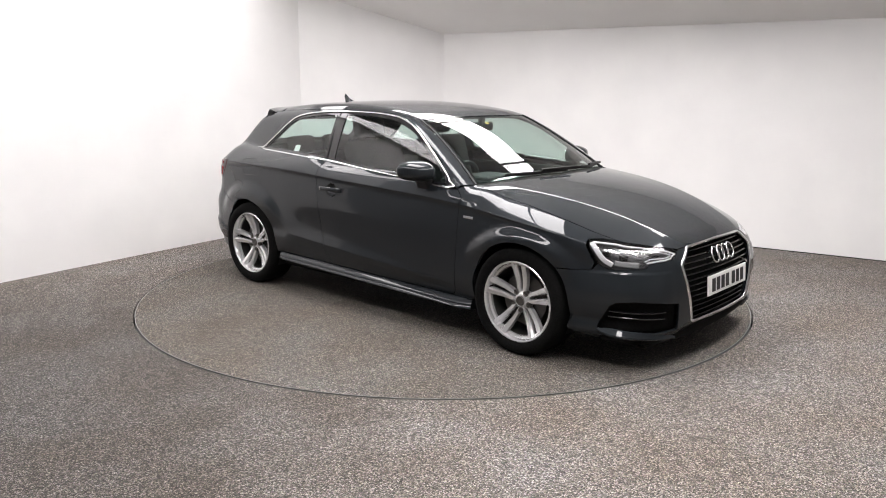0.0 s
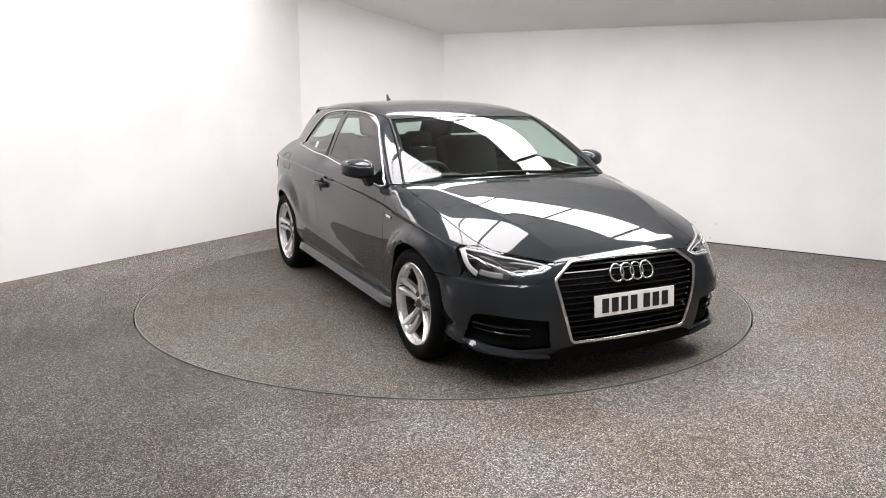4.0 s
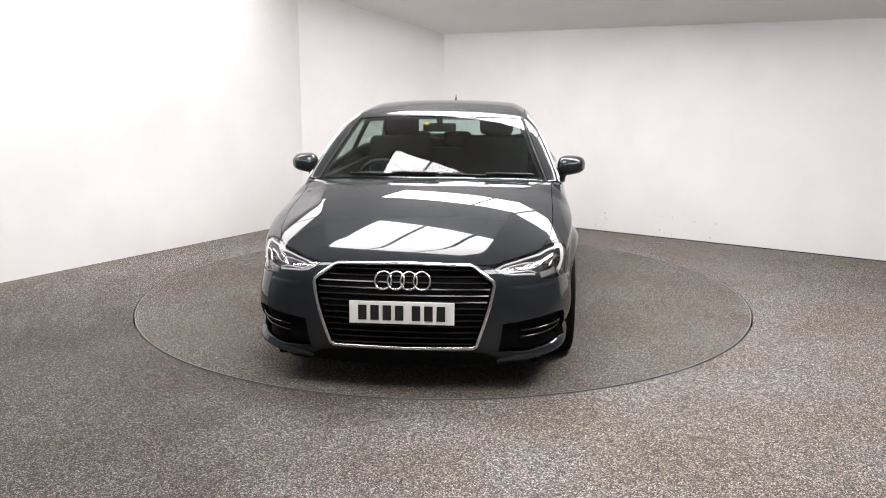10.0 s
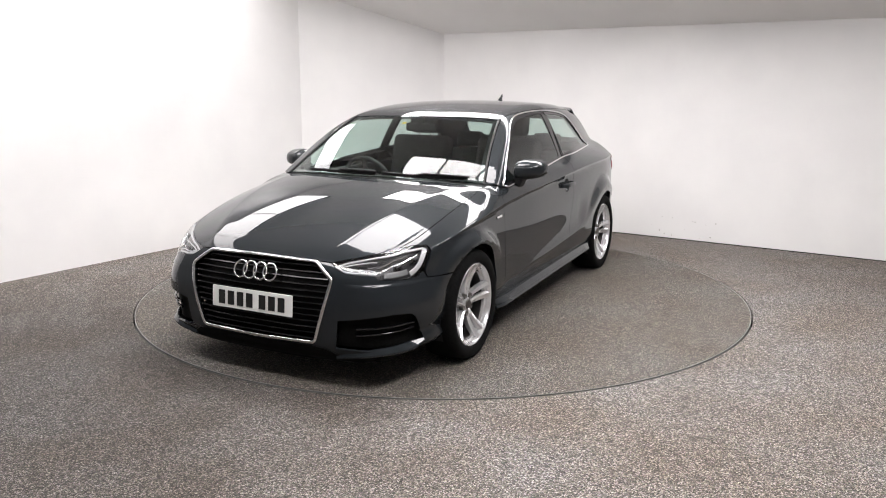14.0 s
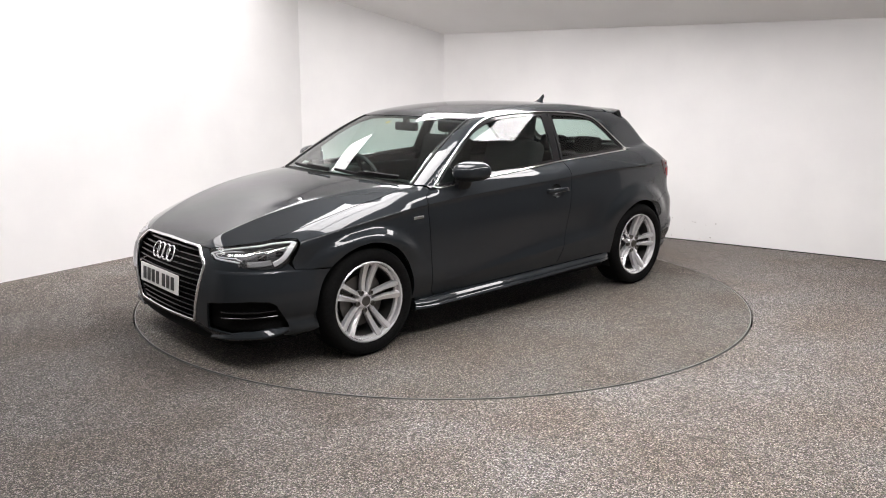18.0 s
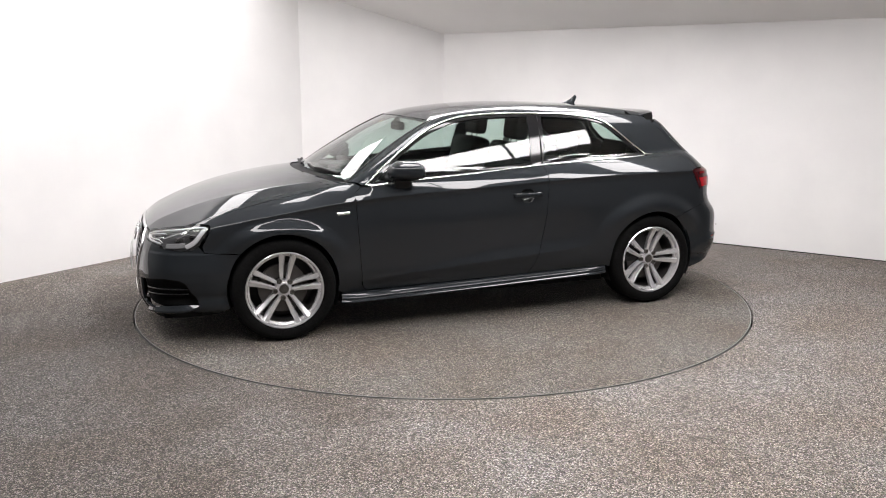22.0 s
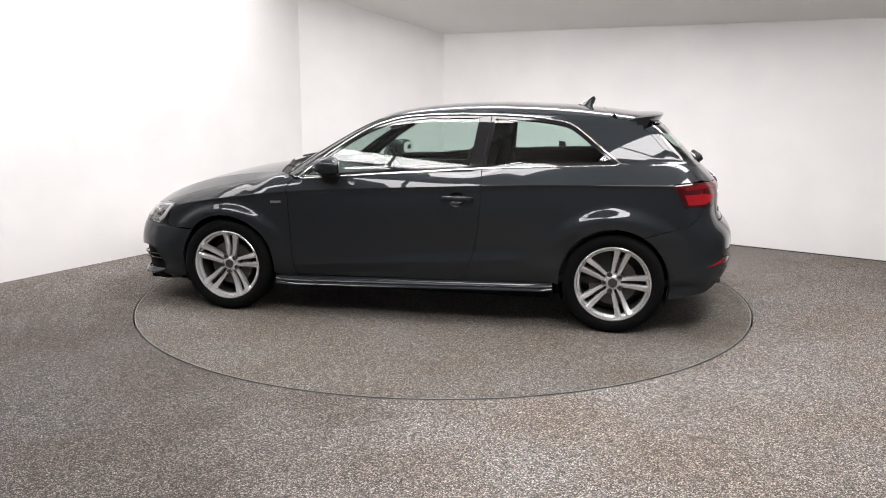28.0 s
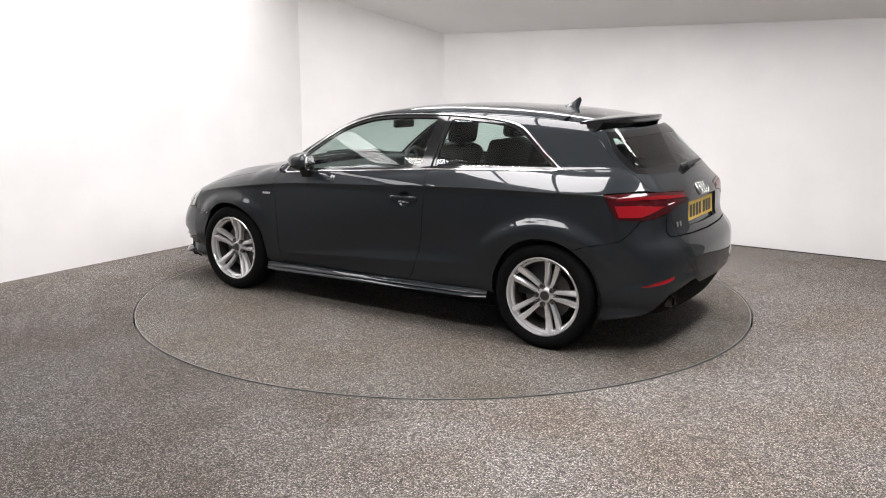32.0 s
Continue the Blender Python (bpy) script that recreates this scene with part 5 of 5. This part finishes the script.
# ------------------------------------------------------------------ cabin and small parts
def build_cabin():
    part("underbody", joined(box_bm(-1.66, -0.60, 0.165, 1.90, 0.60, 0.30, 0.02), box_bm(1.64, -0.68, 0.152, 2.00, 0.68, 0.24, 0.02), box_bm(-0.93, -0.80, 0.190, 0.95, 0.80, 0.26, 0.01)), M_RUBBER, car)
    part("floor_pan", box_bm(-1.75, -0.78, 0.30, 0.95, 0.78, 0.34), M_TRIM, car)
    part("bulkhead", box_bm(0.92, -0.72, 0.30, 0.96, 0.72, 0.86), M_TRIM, car)
    part("parcel_shelf", box_bm(-1.78, -0.58, 0.93, -1.32, 0.58, 0.95, 0.008), M_TRIM, car)
    for s in (1, -1):
        part("door_card", box_bm(-1.30, 0.755 * s - 0.02, 0.34, 0.80, 0.755 * s + 0.02, 0.925, 0.015), M_TRIM, car)
    # dashboard
    bm = bmesh.new()
    prof = [(0.98, 0.90), (0.90, 0.935), (0.72, 0.93), (0.60, 0.90), (0.54, 0.84), (0.55, 0.70), (0.62, 0.60), (0.90, 0.55)]
    rows = [[bm.verts.new((x - 0.10 * (abs(y) / 0.72) ** 2, y, z)) for x, z in prof] for y in np.linspace(-0.72, 0.72, 15)]
    for a, b in zip(rows, rows[1:]):
        for j in range(len(prof)):
            bm.faces.new((a[j], a[(j + 1) % len(prof)], b[(j + 1) % len(prof)], b[j]))
    bm.faces.new(rows[0])
    bm.faces.new(rows[-1][::-1])
    part("dashboard", bm, M_TRIM, car, "black dashboard", smooth=True, angle=40)
    part("cluster_hood", box_bm(0.56, -0.52, 0.90, 0.80, -0.22, 0.965, 0.025, 3), M_TRIM, car)
    # steering wheel on the right-hand side
    wheel = new("steering_wheel")
    wheel.parent = car
    w = np.linspace(0, 2 * math.pi, 49)[:-1]
    m = pose(0.42, -0.37, 0.86, 0, -66, 0)
    ring = [m @ Vector((0.182 * math.cos(a), 0.182 * math.sin(a), 0)) for a in w]
    nn = [m.to_3x3() @ Vector((math.cos(a), math.sin(a), 0)) for a in w]
    part("wheel_rim", sweep_bm(ring, 0.030, 0.015, nn, closed=True), M_TRIM, wheel, smooth=True)
    part("wheel_boss", moved(box_bm(-0.07, -0.08, -0.02, 0.06, 0.08, 0.02, 0.018, 3), m), M_TRIM, wheel)
    for a in (0, 180, 270):
        part("wheel_spoke", moved(box_bm(0.05, -0.018, -0.008, 0.178, 0.018, 0.008, 0.005), m @ pose(0, 0, 0, 0, 0, a + 90)), M_TRIM, wheel)
    # seats
    for s in (1, -1):
        seat = new("front_seat")
        seat.parent = car
        y = 0.37 * s
        part("cushion", box_bm(-0.28, y - 0.25, 0.42, 0.26, y + 0.25, 0.58, 0.06, 4), M_SEAT, seat, smooth=True)
        part("backrest", moved(box_bm(-0.07, -0.25, 0, 0.07, 0.25, 0.64, 0.06, 4), pose(-0.24, y, 0.52, 0, -16)), M_SEAT, seat, smooth=True)
        part("headrest", moved(box_bm(-0.05, -0.13, 0, 0.05, 0.13, 0.19, 0.045, 4), pose(-0.435, y, 1.155, 0, -8)), M_SEAT, seat, smooth=True)
        for q in (-0.05, 0.05):
            part("headrest_post", moved(lathe_bm([(0.006, -0.08), (0.006, 0.04)], 10, "z"), pose(-0.43, y + q, 1.155, 0, -8)), M_STEEL, seat)
    bench = new("rear_bench")
    bench.parent = car
    part("cushion", box_bm(-1.02, -0.58, 0.44, -0.58, 0.58, 0.60, 0.05, 3), M_SEAT, bench, smooth=True)
    part("backrest", moved(box_bm(-0.06, -0.58, 0, 0.06, 0.58, 0.50, 0.05, 3), pose(-1.03, 0, 0.52, 0, -24)), M_SEAT, bench, smooth=True)
    for y in (-0.36, 0.36, 0):
        part("headrest", moved(box_bm(-0.045, -0.12, 0, 0.045, 0.12, 0.14, 0.04, 3), pose(-1.245, y, 0.99, 0, -10)), M_SEAT, bench, smooth=True)
    # inner mirror
    mirror = new("inner_mirror")
    mirror.parent = car
    part("housing", box_bm(0.30, -0.115, 1.215, 0.34, 0.115, 1.275, 0.018, 3), M_BLACK, mirror)
    part("stem", box_bm(0.305, -0.02, 1.25, 0.340, 0.02, 1.315, 0.008), M_BLACK, mirror)


def build_linings():
    d = np.c_[DITCH, 0 * DITCH[:, 0]]
    half = np.vstack([[(0.31, 0, 0), (0.30, 0.25, 0)], d[:, :] * (1, 0.97, 1), [(-1.44, 0.3, 0), (-1.45, 0, 0)]])
    skin("headlining", TOP, both_sides(on_top(half[:, :2])), M_TRIM, car, raise_by=-0.035, h=0.05, depth=0)
    line = on_side([(-1.34, 1.06), (-1.10, 1.27), (-1.30, 1.29), (-1.50, 1.20), (-1.70, 1.02), (-1.75, 0.90), (-1.72, 0.75), (-1.35, 0.75)])
    skin("pillar_lining", SIDE, line, M_TRIM, car, mirror="both", raise_by=-0.045, h=0.04, depth=0)
    low = on_body(TAIL, [(-1.8, 0.0, 1.0), (-1.8, 0.58, 1.0), (-1.9, 0.62, 0.93), (-1.9, 0.60, 0.70), (-1.95, 0.0, 0.68)])[0]
    skin("tailgate_lining", TAIL, both_sides(low), M_TRIM, car, raise_by=-0.05, h=0.04, depth=0)


build_linings()


def build_details():
    # door mirrors
    for s in (1, -1):
        root = new("door_mirror")
        root.parent = car
        for name, paint, low in (("shell", M_PAINT, False), ("lower_shell", M_BLACK, True)):
            bm = bmesh.new()
            bmesh.ops.create_icosphere(bm, subdivisions=5, radius=1)
            out = [f for f in bm.faces if (f.calc_center_median().z < -0.50) != low]
            bmesh.ops.delete(bm, geom=out, context="FACES")
            for v in bm.verts:
                x, y, z = v.co
                k = 1.0 if x > 0 else 0.40
                yy = math.copysign(abs(y) ** 0.66, y)
                zz = math.copysign(abs(z) ** 0.72, z) * (1.0 if z > 0 else 0.86)
                in_by = 0.975 if low else 1.0
                v.co = Vector((in_by * 0.130 * x * k - 0.034 * yy, s * in_by * 0.094 * yy, in_by * 0.068 * zz * (1 - 0.16 * yy) + 0.005 * yy))
            moved(bm, Matrix.Translation((0.510, s * 0.900, 1.008)))
            part(name, bm, paint, root, "" if not low else "black lower mirror shell", smooth=True)
        w = np.linspace(0, 2 * math.pi, 33)[:-1]
        oval = [(0.074 * math.copysign(abs(math.cos(a)) ** 0.7, math.cos(a)), 0.046 * math.copysign(abs(math.sin(a)) ** 0.75, math.sin(a))) for a in w]
        part("mirror_glass", moved(prism_bm(oval, -0.002, 0.002), pose(0.462, s * 0.897, 1.008, 0, 0, s * 19) @ Matrix(((0, 0, 1, 0), (1, 0, 0, 0), (0, 1, 0, 0), (0, 0, 0, 1)))), M_CHROME, root)
        part("foot", moved(box_bm(-0.055, -0.030, -0.045, 0.055, 0.030, 0.040, 0.020), pose(0.545, s * 0.828, 0.938, s * -25)), M_BLACK, root)
    # door handles
    for s in (1, -1):
        h = curve([(-0.415, 0, 0.824), (-0.36, 0, 0.825), (-0.26, 0, 0.824), (-0.205, 0, 0.822)], 14)
        q, n = on_body(SIDE, h)
        out = np.array([0.004, 0.020, 0.027, 0.031, 0.033, 0.034, 0.034, 0.034, 0.033, 0.031, 0.029, 0.025, 0.017, 0.004])
        q = q + n * out[:, None]
        part("door_handle", sweep_bm(q * (1, s, 1), 0.031, 0.011, n * (1, s, 1)), M_PAINT, car, smooth=True)
    # wing badges
    for s in (1, -1):
        q, n = on_body(SIDE, curve([(0.965, 0, 0.762), (0.89, 0, 0.765)], 6))
        part("wing_badge", sweep_bm((q + n * 0.002) * (1, s, 1), 0.017, 0.003, n * (1, s, 1)), M_CHROME, car, "small chrome wing badge")
    # tail badges
    for y0, y1 in ((0.472, 0.442), (0.430, 0.402)):
        q, n = on_body(TAIL, [(-1.97, y0, 0.752), (-1.97, y1, 0.752)])
        part("tail_badge", sweep_bm(q + n * 0.003, 0.030, 0.003, n), M_CHROME, car, "small chrome model badge")
    em = tagged(new("rear_emblem"), "four linked chrome rings")
    em.parent = car
    for i in range(4):
        w = np.linspace(0, 2 * math.pi, 33)[:-1]
        q, n = on_body(TAIL, np.c_[np.full(32, -1.97), (i - 1.5) * 0.046 + 0.030 * np.cos(w), 0.918 + 0.030 * np.sin(w)])
        part("ring", sweep_bm(q + n * 0.006, 0.007, 0.004, n, closed=True), M_CHROME, em, smooth=True)
    # aerial fin
    zr = float(roof_z(np.array(-1.06)))
    bm = bmesh.new()
    rows = []
    for t, h, w in ((0.0, 0.0, 0.004), (0.25, 0.012, 0.016), (0.55, 0.030, 0.018), (0.8, 0.058, 0.012), (0.92, 0.066, 0.007), (1.0, 0.045, 0.006)):
        x = -0.99 - 0.12 * t
        rows.append([bm.verts.new((x, -w, zr - 0.004)), bm.verts.new((x, -w * 0.5, zr + h * 0.55)), bm.verts.new((x - 0.02 * t, 0, zr + h)), bm.verts.new((x, w * 0.5, zr + h * 0.55)), bm.verts.new((x, w, zr - 0.004))])
    for a, b in zip(rows, rows[1:]):
        for j in range(5):
            bm.faces.new((a[j], a[(j + 1) % 5], b[(j + 1) % 5], b[j]))
    bm.faces.new(rows[0])
    bm.faces.new(rows[-1][::-1])
    part("roof_aerial", bm, M_PAINT, car, "shark-fin aerial", smooth=True, angle=40)
    # fuel flap joint, on the right flank only
    flap = curve([(-1.395, 0.962), (-1.32, 0.970), (-1.245, 0.972), (-1.21, 0.955), (-1.185, 0.915), (-1.168, 0.878), (-1.185, 0.856), (-1.26, 0.852), (-1.34, 0.848), (-1.366, 0.862), (-1.385, 0.905), (-1.403, 0.945)], 60, closed=True)
    q = on_side(flap)
    n = body_normal(q)
    part("fuel_flap_joint", sweep_bm(q * (1, -1, 1), 0.0035, 0.0012, n * (1, -1, 1), closed=True), M_BLACK, car, "thin dark fuel flap joint")
    # wipers
    for y0, y1 in ((0.05, -0.50), (0.62, 0.08)):
        wiper = new("wiper")
        wiper.parent = car
        q, n = on_body(FRONT, curve([(1.0 - 0.3 * y0 ** 2, y0, 0.965), (0.99, (y0 + y1) / 2, 0.972), (0.97 - 0.2 * y1 ** 2, y1, 0.972)], 16))
        part("blade", sweep_bm(q + n * 0.012, 0.012, 0.012, n), M_BLACK, wiper)
        q, n = on_body(FRONT, curve([(1.0 - 0.3 * y0 ** 2, y0 + 0.02, 0.955), (0.99, (y0 + y1) / 2, 0.968)], 10))
        part("arm", sweep_bm(q + n * 0.03, 0.016, 0.008, n), M_BLACK, wiper)


build_cabin()
build_details()


def build_stickers():
    # round yellow label on the windscreen and a pale label on the right side glass
    q, n = on_body(FRONT, [(0.40, -0.075, 1.265)])
    turn = Vector(n[0]).to_track_quat("Z", "Y").to_matrix().to_4x4()
    part("round_sticker", moved(lathe_bm([(0.001, 0.0), (0.016, 0.0), (0.017, -0.001)], 24, "z"), Matrix.Translation(q[0] - n[0] * 0.006) @ turn), M_YELLOWPLATE, car, "small round yellow sticker")
    q, n = on_body(SIDE, [(-0.86, 0, 1.075)])
    p = q[0] * (1, -1, 1) + n[0] * (1, -1, 1) * -0.012
    part("glass_label", moved(box_bm(-0.028, -0.001, -0.024, 0.028, 0.001, 0.024), Matrix.Translation(p) @ pose(0, 0, 0, -24)), M_WHITE, car, "small pale label inside the glass")


build_stickers()

# ------------------------------------------------------------------ motion


def motions():
    """The turntable turns evenly, and the car with it."""
    axis = Vector((-0.034, -0.008, 0))
    times = [2.0 * i for i in range(17)]
    car_rows, deck_rows = [], []
    for t in times:
        turn = Matrix.Rotation(radians(48.15 - 5.365 * t - 90), 4, "Z")
        deck_rows.append((t, turn))
        car_rows.append((t, turn @ Matrix.Translation(-axis)))
    walk(turntable, deck_rows)
    walk(car, car_rows)


motions()
